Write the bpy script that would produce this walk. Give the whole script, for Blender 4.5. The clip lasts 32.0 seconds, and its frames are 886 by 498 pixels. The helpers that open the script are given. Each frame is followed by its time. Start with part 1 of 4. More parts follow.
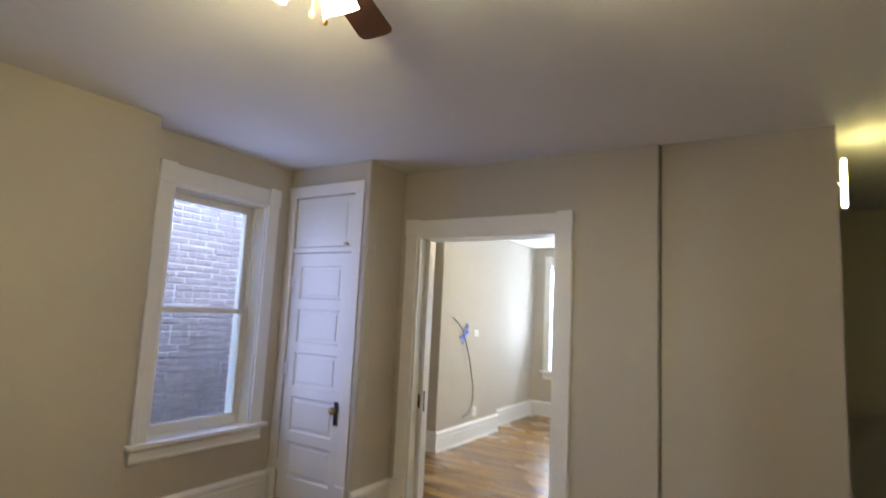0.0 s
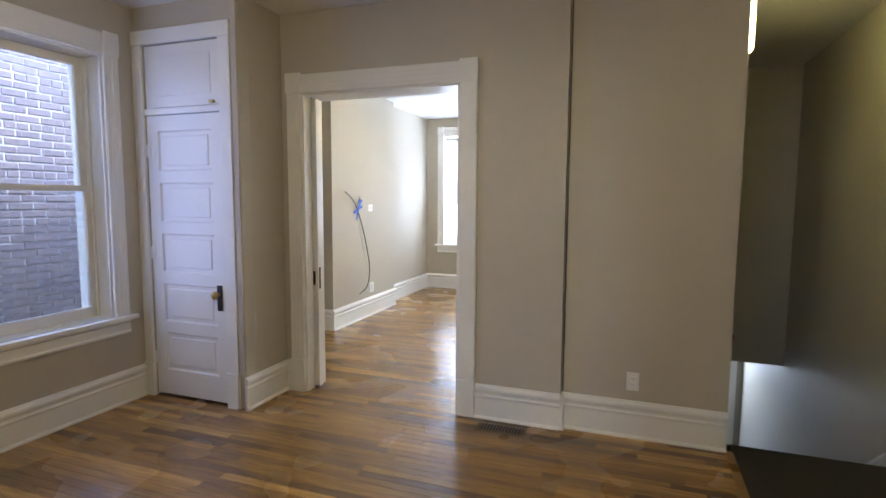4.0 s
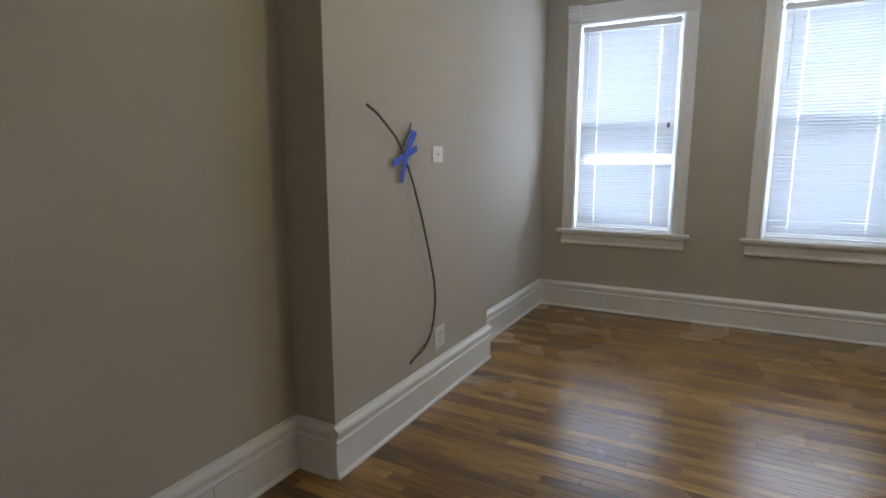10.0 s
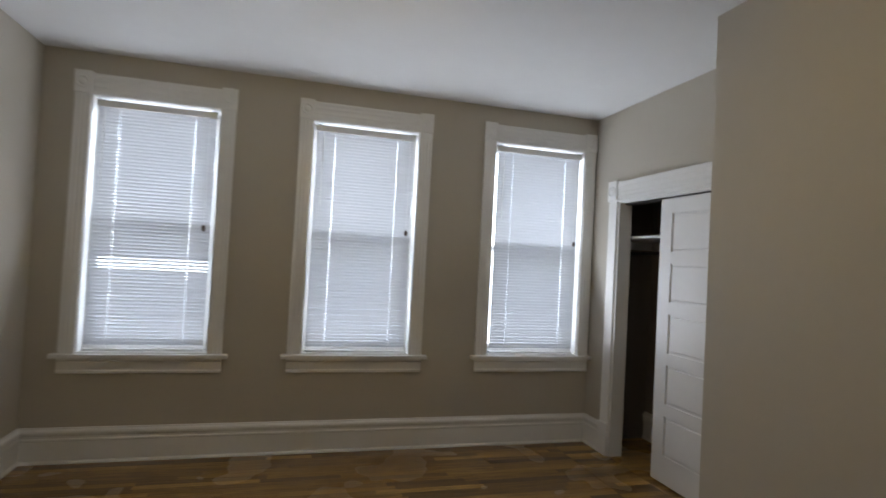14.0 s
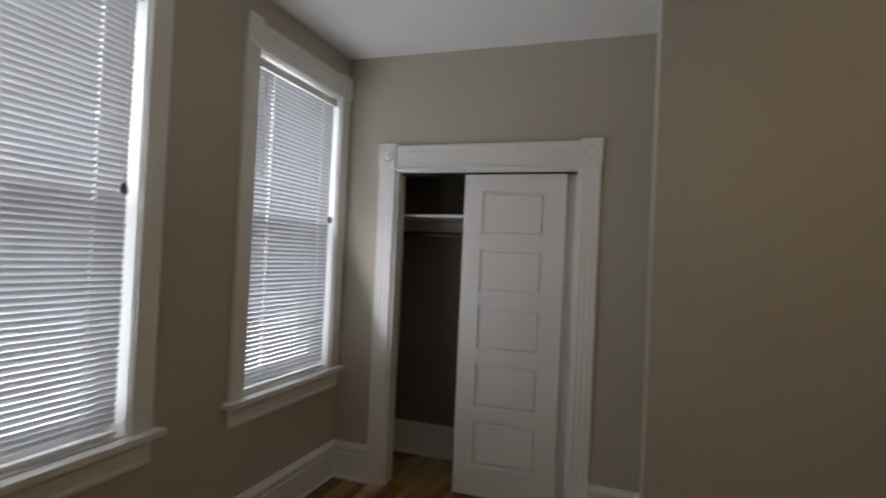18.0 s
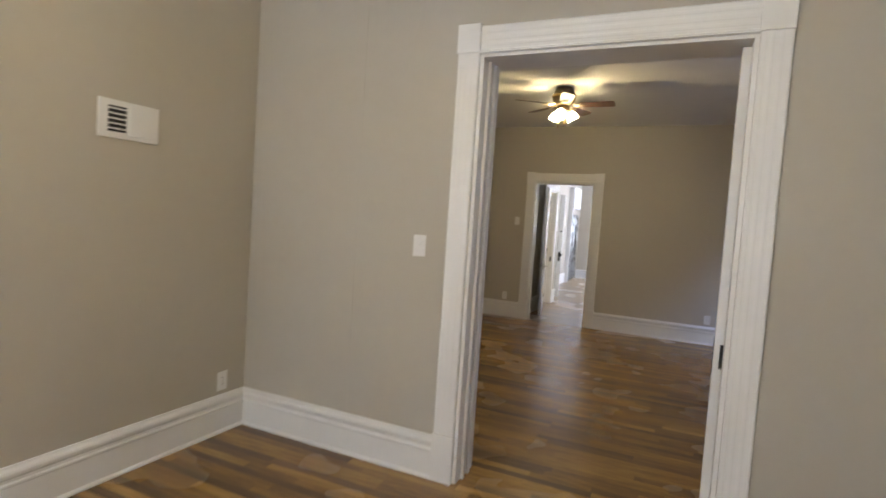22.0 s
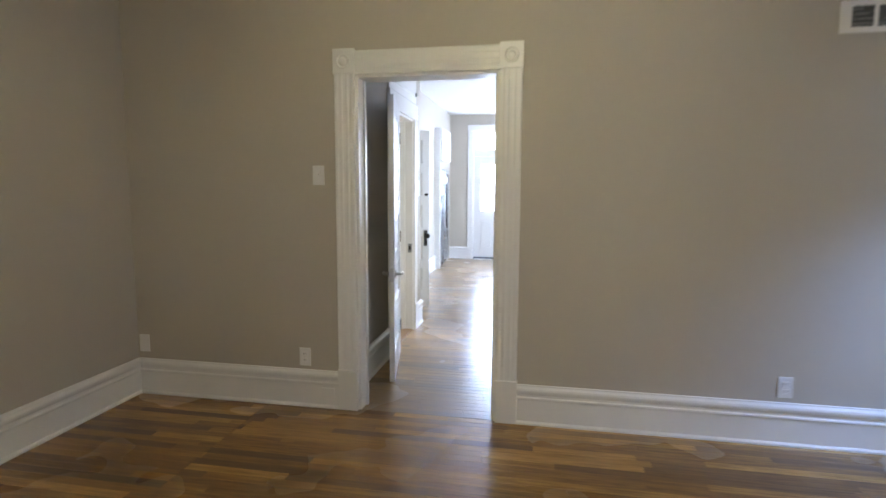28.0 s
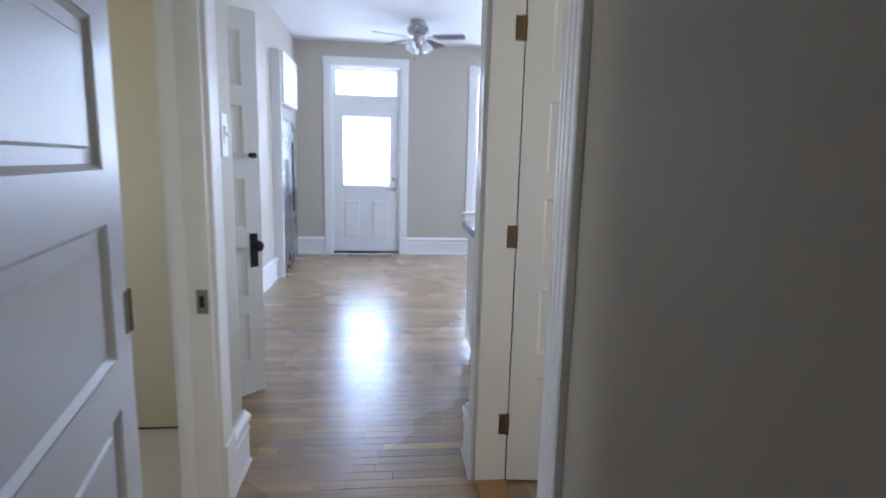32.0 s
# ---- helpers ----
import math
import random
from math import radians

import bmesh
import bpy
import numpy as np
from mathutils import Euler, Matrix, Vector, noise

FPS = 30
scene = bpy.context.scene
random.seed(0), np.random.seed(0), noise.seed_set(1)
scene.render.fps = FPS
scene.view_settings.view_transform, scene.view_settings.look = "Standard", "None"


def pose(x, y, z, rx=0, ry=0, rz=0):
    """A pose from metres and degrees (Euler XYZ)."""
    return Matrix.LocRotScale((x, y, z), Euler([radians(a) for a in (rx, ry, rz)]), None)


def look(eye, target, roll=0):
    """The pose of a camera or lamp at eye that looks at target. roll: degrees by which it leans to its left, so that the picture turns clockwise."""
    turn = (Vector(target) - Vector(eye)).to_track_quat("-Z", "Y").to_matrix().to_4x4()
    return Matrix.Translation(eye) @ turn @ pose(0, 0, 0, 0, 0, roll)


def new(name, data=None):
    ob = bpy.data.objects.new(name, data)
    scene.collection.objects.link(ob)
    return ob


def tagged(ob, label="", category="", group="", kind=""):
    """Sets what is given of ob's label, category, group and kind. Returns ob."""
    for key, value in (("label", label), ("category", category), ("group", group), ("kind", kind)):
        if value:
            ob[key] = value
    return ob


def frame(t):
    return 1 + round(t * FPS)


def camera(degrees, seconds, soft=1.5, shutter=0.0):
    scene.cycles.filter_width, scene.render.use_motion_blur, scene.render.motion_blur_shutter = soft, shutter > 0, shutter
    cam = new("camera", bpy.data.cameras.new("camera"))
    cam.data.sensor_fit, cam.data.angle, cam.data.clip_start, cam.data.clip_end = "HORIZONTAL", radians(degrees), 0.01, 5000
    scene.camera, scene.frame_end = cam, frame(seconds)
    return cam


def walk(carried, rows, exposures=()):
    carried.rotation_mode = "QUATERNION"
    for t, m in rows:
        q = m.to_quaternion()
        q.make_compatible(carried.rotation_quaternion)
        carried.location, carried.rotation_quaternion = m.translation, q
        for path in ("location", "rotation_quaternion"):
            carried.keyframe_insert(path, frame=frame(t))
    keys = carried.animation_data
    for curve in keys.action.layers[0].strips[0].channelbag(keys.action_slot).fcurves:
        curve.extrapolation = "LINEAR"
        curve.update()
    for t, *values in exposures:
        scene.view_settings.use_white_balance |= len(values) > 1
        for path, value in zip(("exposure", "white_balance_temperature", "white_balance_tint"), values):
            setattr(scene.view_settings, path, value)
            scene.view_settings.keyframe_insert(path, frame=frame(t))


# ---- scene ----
cam = camera(79.5, 32, 1.5, 0.5)
PATH = [
    (0, (1.259, -3.769, 1.645), (0.198, -2.089, 1.881), 2.8),
    (0.5, (1.326, -4.053, 1.635), (0.408, -2.277, 1.703), 1.6),
    (1, (1.365, -4.134, 1.607), (0.436, -2.364, 1.648), 1.9),
    (1.5, (1.376, -4.156, 1.548), (0.489, -2.367, 1.428), 1.9),
    (2, (1.389, -4.166, 1.54), (0.595, -2.338, 1.37), 0.9),
    (2.5, (1.417, -4.171, 1.534), (0.773, -2.284, 1.374), 1.1),
    (3, (1.349, -4.054, 1.519), (0.719, -2.169, 1.297), 1.5),
    (3.5, (1.209, -3.768, 1.518), (0.528, -1.898, 1.322), 0.3),
    (5.5, (0.234, -2.61, 1.484), (-0.355, -0.709, 1.291), 1.8),
    (6, (-0.022, -2.302, 1.469), (-0.468, -0.373, 1.184), 1.2),
    (6.5, (-0.206, -1.876, 1.449), (-0.685, 0.047, 1.184), 1.2),
    (7, (-0.383, -1.551, 1.383), (-0.763, 0.397, 1.134), -0.1),
    (7.5, (-0.525, -1.216, 1.392), (-0.874, 0.739, 1.152), 0.1),
    (8, (-0.548, -0.856, 1.38), (-1.121, 1.048, 1.173), 2.8),
    (8.5, (-0.664, -0.535, 1.351), (-1.279, 1.347, 1.076), 3.7),
    (9, (-0.743, -0.261, 1.33), (-1.472, 1.577, 1.036), 0.7),
    (9.5, (-0.761, -0.02, 1.321), (-1.754, 1.69, 1.023), 1.9),
    (10, (-0.797, 0.086, 1.339), (-1.725, 1.828, 1.022), -0.0),
    (10.5, (-0.822, 0.092, 1.447), (-1.619, 1.91, 1.203), 0.1),
    (11, (-0.789, 0.106, 1.47), (-1.4, 2.011, 1.443), 1.1),
    (11.5, (-0.771, 0.098, 1.529), (-1.185, 2.049, 1.671), 0.6),
    (12, (-0.778, 0.103, 1.547), (-1.023, 2.076, 1.768), 0.5),
    (12.5, (-0.734, 0.114, 1.561), (-0.703, 2.103, 1.773), 0.4),
    (13, (-0.679, 0.23, 1.535), (-0.437, 2.207, 1.715), 1.8),
    (13.5, (-0.543, 0.509, 1.51), (-0.186, 2.47, 1.667), 1.9),
    (14, (-0.617, 0.777, 1.5), (-0.087, 2.704, 1.549), 3.0),
    (14.5, (-0.815, 1.071, 1.459), (0.064, 2.868, 1.452), 1.9),
    (16.5, (-1.254, 2.488, 1.51), (0.288, 3.763, 1.512), 2.7),
    (17, (-1.306, 2.81, 1.513), (0.351, 3.929, 1.503), 2.3),
    (17.5, (-1.382, 3.005, 1.535), (0.41, 3.889, 1.447), 2.3),
    (18, (-1.306, 3.141, 1.509), (0.584, 3.794, 1.539), 2.6),
    (18.5, (-1.462, 3.613, 1.364), (0.531, 3.456, 1.429), 1.7),
    (19, (-1.531, 3.692, 1.54), (0.391, 3.138, 1.539), 2.3),
    (19.5, (-1.547, 3.665, 1.426), (0.272, 2.836, 1.492), 2.7),
    (20, (-1.529, 3.61, 1.402), (0.179, 2.57, 1.349), 0.5),
    (20.5, (-1.489, 3.459, 1.424), (0.123, 2.276, 1.444), 0.2),
    (21, (-1.451, 3.276, 1.441), (0.052, 1.957, 1.451), 3.8),
    (21.5, (-1.28, 3.074, 1.406), (-0.049, 1.509, 1.213), 5.0),
    (22, (-1.177, 2.847, 1.425), (-0.342, 1.033, 1.312), 3.8),
    (22.5, (-1.164, 2.493, 1.427), (-0.365, 0.66, 1.383), 3.7),
    (23, (-1.063, 2.145, 1.428), (-0.297, 0.3, 1.331), 6.7),
    (23.5, (-0.927, 1.744, 1.424), (-0.489, -0.201, 1.259), 3.7),
    (24, (-0.923, 1.332, 1.414), (-0.443, -0.606, 1.302), 4.8),
    (24.5, (-0.871, 0.952, 1.379), (-0.382, -0.98, 1.206), 8.0),
    (26.5, (-0.437, -0.638, 1.387), (0.08, -2.564, 1.232), 6.0),
    (27, (-0.392, -1.049, 1.403), (0.213, -2.951, 1.271), 6.6),
    (27.5, (-0.246, -1.452, 1.402), (0.12, -3.412, 1.253), 5.9),
    (28, (-0.142, -1.844, 1.384), (0.219, -3.799, 1.164), 0.3),
    (28.5, (-0.093, -2.238, 1.407), (0.386, -4.162, 1.15), -0.9),
    (29, (0.038, -2.617, 1.402), (0.214, -4.599, 1.204), -0.8),
    (29.5, (0.093, -3.101, 1.365), (0.27, -5.092, 1.29), 1.2),
    (30, (0.145, -3.487, 1.388), (0.25, -5.484, 1.367), 2.7),
    (30.5, (0.288, -3.854, 1.382), (0.06, -5.838, 1.274), 1.3),
    (31, (0.319, -4.269, 1.354), (0.217, -6.262, 1.223), 2.0),
    (31.5, (0.389, -4.655, 1.331), (0.307, -6.646, 1.154), 1.7),
    (32, (0.481, -4.997, 1.322), (0.268, -6.959, 0.998), 1.4),
]
EXPOSURES = [(0, 3.9, 6100, 11), (3.5, 3.93, 6000, 12), (6, 3.5, 6000, 12), (7.5, 2.9, 5600, 10), (9, 2.36, 5800, 11), (10, 2.36, 6050, 12), (11, 2.2, 6300, 12), (13, 1.82, 6750, 14), (14, 1.68, 6850, 14),
             (17, 1.1, 7100, 14), (18, 1.1, 7400, 16), (19, 1.75, 8000, 18), (20, 2.1, 7800, 17), (21, 2.75, 7150, 15), (22, 3.18, 6650, 14), (23, 3.3, 6450, 13), (24.5, 3.5, 6350, 13), (28, 3.72, 5850, 10), (30, 3.45, 5550, 11), (32, 2.75, 5650, 12)]
walk(cam, [(t, look(eye, target, roll)) for t, eye, target, roll in PATH], EXPOSURES)
# ---------------------------------------------------------------- light
world = bpy.data.worlds.new("sky")
scene.world = world
world.use_nodes = True
wn = world.node_tree
sky = wn.nodes.new("ShaderNodeTexSky")
sky.sky_type = "NISHITA"
sky.sun_disc = False
sky.sun_elevation = radians(48)
sky.sun_rotation = radians(115)
wn.links.new(sky.outputs[0], wn.nodes["Background"].inputs[0])
wn.nodes["Background"].inputs[1].default_value = 0.15
sun = new("sun", bpy.data.lights.new("sun", "SUN"))
sun.data.energy, sun.data.angle, sun.data.color = 0.75, radians(30), (0.52, 0.62, 1.0)
sun.matrix_world = look((0, 0, 20), (-8.0, 3.5, 6.0))


def area(name, m, w, h, watts, color=(0.86, 0.92, 1.0)):
    """A lamp as large as an opening: a window's share of the sky, or an added fill."""
    lamp = new(name, bpy.data.lights.new(name, "AREA"))
    lamp.data.shape, lamp.data.size, lamp.data.size_y = "RECTANGLE", w, h
    lamp.data.energy, lamp.data.color = watts, color
    lamp.matrix_world = m
    return lamp


YF = 4.98         # front wall
DAY = (0.74, 0.85, 1.0)
COOL = (0.70, 0.79, 1.0)
for n, x in enumerate((-1.62, -0.123, 1.375)):
    area("sky_front", pose(x, 5.22, 1.66, -90, 0, 0), 0.80, 1.80, 10.5, DAY)
    area("sky_front_inner", pose(x, YF + 0.004, 1.64, -114, 0, 0), 0.78, 1.66, (1.9, 2.6, 3.5)[n], DAY)
area("sky_kitchen_door", pose(0.756, -12.66, 1.43, 90, 0, 0), 0.62, 0.90, 3.2, COOL)
area("sky_kitchen_transom", pose(0.746, -12.66, 2.35, 90, 0, 0), 0.82, 0.30, 1.6, COOL)
area("sky_kitchen_window", pose(-1.17, -12.72, 1.62, 90, 0, 0), 0.80, 1.70, 6.2, COOL)
area("sky_kitchen_side", pose(-2.75, -10.0, 1.62, 90, 0, -90), 1.6, 1.70, 14.0, COOL)
area("sky_middle", pose(-2.50, -1.155, 1.57, 90, 0, -90), 0.78, 1.70, 0.85, (0.45, 0.55, 1.0))
lamp = area("sky_middle_rear", look((-2.50, -4.34, 1.42), (-2.10, -4.66, 0.72)), 0.76, 0.90, 0.34, (0.36, 0.53, 1.0))
lamp.data.spread = radians(66)
# added warm fill in an unseen opening, aimed through to the store door
area("fill_side_room", pose(-1.36, -5.6, 1.5, 90, 0, -90), 0.78, 1.38, 3.0, (1.0, 0.94, 0.82))
# added warm fill for the lit bathroom, whose real source is out of view
area("fill_bath", pose(3.05, -6.6, 1.6, 90, 0, 90), 0.6, 1.0, 1.4, (1.0, 0.9, 0.72))
area("sky_entry_transom", pose(1.98, 5.12, -0.72, -90, 0, 0), 0.74, 0.36, 1.05, DAY)
area("sky_entry_glass", pose(1.95, 5.12, -1.75, -90, 0, 0), 0.52, 1.0, 0.6, DAY)


def bulb(x, y, z, watts, color):
    """The bulbs of a ceiling fan's light kit, gathered under its hub."""
    lamp = new("fan_bulb", bpy.data.lights.new("fan_bulb", "POINT"))
    lamp.data.energy, lamp.data.color, lamp.data.shadow_soft_size = watts, color, 0.022
    lamp.location = (x, y, z)


bulb(0.135, -2.77, 2.87 - 0.345, 3.0, (1.0, 0.81, 0.40))
bulb(-0.36, 2.36, 2.832 - 0.39, 3.2, (1.0, 0.80, 0.38))


# ---------------------------------------------------------------- materials
def mat(name, base, rough=0.5, metal=0.0, var=0.06, scale=6.0, bump=0.0, bscale=60.0, spec=0.5):
    """Paint, metal or plaster with mottling at two scales and a fine relief."""
    m = bpy.data.materials.new(name)
    m.use_nodes = True
    nt = m.node_tree
    b = nt.nodes["Principled BSDF"]
    b.inputs["Roughness"].default_value, b.inputs["Metallic"].default_value = rough, metal
    b.inputs["Specular IOR Level"].default_value = spec
    co = nt.nodes.new("ShaderNodeTexCoord")
    n1, n2 = nt.nodes.new("ShaderNodeTexNoise"), nt.nodes.new("ShaderNodeTexNoise")
    n1.inputs["Scale"].default_value, n2.inputs["Scale"].default_value = scale * 0.25, scale * 3
    n1.inputs["Detail"].default_value = 4
    add = nt.nodes.new("ShaderNodeMath")
    add.operation = "MULTIPLY_ADD"
    add.inputs[1].default_value = 0.4
    mixv = nt.nodes.new("ShaderNodeMapRange")
    mixv.inputs["From Min"].default_value, mixv.inputs["From Max"].default_value = 0.4, 1.0
    mixv.inputs["To Min"].default_value, mixv.inputs["To Max"].default_value = 1 - var, 1 + var
    col = nt.nodes.new("ShaderNodeVectorMath")
    col.operation = "SCALE"
    col.inputs[0].default_value = base
    for n in (n1, n2):
        nt.links.new(co.outputs["Object"], n.inputs["Vector"])
    nt.links.new(n2.outputs["Fac"], add.inputs[0])
    nt.links.new(n1.outputs["Fac"], add.inputs[2])
    nt.links.new(add.outputs[0], mixv.inputs["Value"])
    nt.links.new(mixv.outputs[0], col.inputs["Scale"])
    nt.links.new(col.outputs[0], b.inputs["Base Color"])
    rr = nt.nodes.new("ShaderNodeMapRange")
    rr.inputs["To Min"].default_value, rr.inputs["To Max"].default_value = max(rough - 0.08, 0.02), min(rough + 0.08, 1)
    nt.links.new(n1.outputs["Fac"], rr.inputs["Value"])
    nt.links.new(rr.outputs[0], b.inputs["Roughness"])
    if bump:
        n3, bp = nt.nodes.new("ShaderNodeTexNoise"), nt.nodes.new("ShaderNodeBump")
        n3.inputs["Scale"].default_value, n3.inputs["Detail"].default_value = bscale, 3
        bp.inputs["Strength"].default_value, bp.inputs["Distance"].default_value = bump, 0.004
        nt.links.new(co.outputs["Object"], n3.inputs["Vector"])
        nt.links.new(n3.outputs["Fac"], bp.inputs["Height"])
        nt.links.new(bp.outputs[0], b.inputs["Normal"])
    return m


def board_mat(name, per_object, pale=0.0):
    """Varnished oak strips: each strip its own tone, with long grain and dark streaks; pale: share of grey mixed in."""
    m = bpy.data.materials.new(name)
    m.use_nodes = True
    nt = m.node_tree
    b = nt.nodes["Principled BSDF"]
    L = nt.links.new
    co = nt.nodes.new("ShaderNodeNewGeometry")
    if per_object:
        rnd = nt.nodes.new("ShaderNodeObjectInfo").outputs["Random"]
    else:
        rnd = co.outputs["Random Per Island"]
    shift = nt.nodes.new("ShaderNodeVectorMath")
    shift.operation = "MULTIPLY_ADD"
    shift.inputs[1].default_value = (2.2, 30, 30)
    comb = nt.nodes.new("ShaderNodeCombineXYZ")
    mul = nt.nodes.new("ShaderNodeMath")
    mul.operation = "MULTIPLY"
    mul.inputs[1].default_value = 91.0
    L(rnd, mul.inputs[0])
    for k in range(3):
        L(mul.outputs[0], comb.inputs[k])
    L(co.outputs["Position"], shift.inputs[0])
    L(comb.outputs[0], shift.inputs[2])
    grain = nt.nodes.new("ShaderNodeTexNoise")
    grain.inputs["Scale"].default_value, grain.inputs["Detail"].default_value, grain.inputs["Roughness"].default_value = 2.0, 6, 0.65
    L(shift.outputs[0], grain.inputs["Vector"])
    tone = nt.nodes.new("ShaderNodeValToRGB")
    e = tone.color_ramp.elements
    e[0].position, e[0].color = 0.0, (0.105, 0.053, 0.012, 1)
    e[1].position, e[1].color = 1.0, (0.56, 0.33, 0.09, 1)
    for p, c in ((0.14, (0.185, 0.097, 0.022, 1)), (0.35, (0.255, 0.136, 0.030, 1)), (0.65, (0.325, 0.178, 0.039, 1)), (0.88, (0.43, 0.242, 0.056, 1))):
        k = e.new(p)
        k.color = c
    L(rnd, tone.inputs["Fac"])
    g2 = nt.nodes.new("ShaderNodeValToRGB")
    g2.color_ramp.elements[0].position, g2.color_ramp.elements[0].color = 0.33, (0.45, 0.38, 0.30, 1)
    g2.color_ramp.elements[1].position, g2.color_ramp.elements[1].color = 0.62, (1.12, 1.1, 1.08, 1)
    L(grain.outputs["Fac"], g2.inputs["Fac"])
    mx = nt.nodes.new("ShaderNodeMix")
    mx.data_type, mx.blend_type = "RGBA", "MULTIPLY"
    mx.inputs["Factor"].default_value = 0.85
    L(tone.outputs["Color"], mx.inputs["A"])
    L(g2.outputs["Color"], mx.inputs["B"])
    # even pale grey over the oak; on the rear floor it imitates sheen
    pale_mix = nt.nodes.new("ShaderNodeMix")
    pale_mix.data_type = "RGBA"
    pale_mix.inputs["Factor"].default_value = pale
    L(mx.outputs["Result"], pale_mix.inputs["A"])
    pale_mix.inputs["B"].default_value = (0.43, 0.37, 0.28, 1)
    L(pale_mix.outputs["Result"], b.inputs["Base Color"])
    wear = nt.nodes.new("ShaderNodeTexNoise")
    wear.inputs["Scale"].default_value = 1.7
    L(co.outputs["Position"], wear.inputs["Vector"])
    rr = nt.nodes.new("ShaderNodeMapRange")
    rr.inputs["To Min"].default_value, rr.inputs["To Max"].default_value = 0.19, 0.34
    L(wear.outputs["Fac"], rr.inputs["Value"])
    L(rr.outputs[0], b.inputs["Roughness"])
    b.inputs["Coat Weight"].default_value, b.inputs["Coat Roughness"].default_value = 0.12 + 0.6 * pale, 0.30
    bp = nt.nodes.new("ShaderNodeBump")
    bp.inputs["Strength"].default_value, bp.inputs["Distance"].default_value = 0.32, 0.002
    L(grain.outputs["Fac"], bp.inputs["Height"])
    L(bp.outputs[0], b.inputs["Normal"])
    return m


def glow(name, color, strength):
    m = bpy.data.materials.new(name)
    m.use_nodes = True
    b = m.node_tree.nodes["Principled BSDF"]
    b.inputs["Base Color"].default_value = (0.9, 0.88, 0.84, 1)
    b.inputs["Emission Color"].default_value = (*color, 1)
    b.inputs["Emission Strength"].default_value = strength
    return m


def slat_mat():
    m = bpy.data.materials.new("blind_vinyl")
    m.use_nodes = True
    nt = m.node_tree
    b = nt.nodes["Principled BSDF"]
    b.inputs["Base Color"].default_value, b.inputs["Roughness"].default_value = (0.57, 0.58, 0.595, 1), 0.45
    tr, mx = nt.nodes.new("ShaderNodeBsdfTranslucent"), nt.nodes.new("ShaderNodeMixShader")
    tr.inputs["Color"].default_value = (0.80, 0.82, 0.86, 1)
    mx.inputs["Fac"].default_value = 0.052
    nt.links.new(b.outputs[0], mx.inputs[1])
    nt.links.new(tr.outputs[0], mx.inputs[2])
    nt.links.new(mx.outputs[0], nt.nodes["Material Output"].inputs["Surface"])
    return m


def glass_mat(name="window_glass", rough=0.0):
    m = bpy.data.materials.new(name)
    m.use_nodes = True
    b = m.node_tree.nodes["Principled BSDF"]
    b.inputs["Base Color"].default_value = (0.96, 0.98, 0.98, 1)
    b.inputs["Roughness"].default_value, b.inputs["Transmission Weight"].default_value, b.inputs["IOR"].default_value = rough, 1.0, 1.45
    return m


M_SCREEN = bpy.data.materials.new("screen_mesh")
M_SCREEN.use_nodes = True
_n = M_SCREEN.node_tree
_t, _m = _n.nodes.new("ShaderNodeBsdfTransparent"), _n.nodes.new("ShaderNodeMixShader")
_n.nodes["Principled BSDF"].inputs["Base Color"].default_value = (0.10, 0.10, 0.11, 1)
_m.inputs["Fac"].default_value = 0.06
_n.links.new(_t.outputs[0], _m.inputs[1])
_n.links.new(_n.nodes["Principled BSDF"].outputs[0], _m.inputs[2])
_n.links.new(_m.outputs[0], _n.nodes["Material Output"].inputs["Surface"])
M_WALL = mat("greige_paint", (0.498, 0.4575, 0.385), 0.62, var=0.03, scale=5, bump=0.12, bscale=140, spec=0.3)
M_CEIL = mat("ceiling_paint", (0.74, 0.735, 0.72), 0.8, var=0.03, scale=3, bump=0.10, bscale=90, spec=0.2)
M_TRIM = mat("white_gloss_paint", (0.80, 0.79, 0.765), 0.32, var=0.03, scale=8, bump=0.05, bscale=45)
M_DOOR = mat("white_door_paint", (0.78, 0.775, 0.76), 0.34, var=0.03, scale=7, bump=0.06, bscale=50)
M_PLATE = mat("plate_plastic", (0.80, 0.79, 0.77), 0.35, var=0.01)
M_DARK = mat("blackened_metal", (0.03, 0.026, 0.022), 0.4, 0.7, var=0.15, scale=40)
M_BRASS = mat("aged_brass", (0.42, 0.29, 0.10), 0.32, 0.95, var=0.15, scale=30)
M_IRON = mat("pale_brass", (0.62, 0.54, 0.38), 0.3, 0.9, var=0.1, scale=30)
M_BRONZE = mat("antique_bronze", (0.20, 0.15, 0.09), 0.34, 0.9, var=0.2, scale=30)
M_NICKEL = mat("satin_nickel", (0.55, 0.53, 0.50), 0.3, 0.95, var=0.05, scale=30)
M_BLADE = mat("walnut_blade", (0.060, 0.022, 0.012), 0.32, var=0.35, scale=14, bump=0.05)
M_SHADE = glow("lit_glass_shade", (1.0, 0.86, 0.50), 3.0)
M_SHADE_FRONT = glow("bright_glass_shade", (1.0, 0.87, 0.55), 3.0)
M_SHADE_OFF = mat("frosted_glass_shade", (0.85, 0.86, 0.86), 0.3, var=0.02)
M_SCONCE = glow("lit_sconce_glass", (1.0, 0.87, 0.32), 2.25)
M_BOARD = board_mat("oak_strip", True, 0.07)
M_BOARDS = board_mat("oak_strips", False, 0.07)
# same oak for hall and kitchen, with daylight sheen put into its colour
M_BOARDS_REAR = board_mat("sheen_oak_strips", False, 0.36)
M_SUB = mat("dark_joint", (0.035, 0.02, 0.01), 0.7)
M_NOSE = mat("oak_nosing", (0.30, 0.17, 0.06), 0.3, var=0.25, scale=12)
M_STEP = mat("dark_painted_tread", (0.038, 0.035, 0.028), 0.55, var=0.12, scale=10, bump=0.1)
M_SLAT = slat_mat()
M_GLASS = glass_mat()
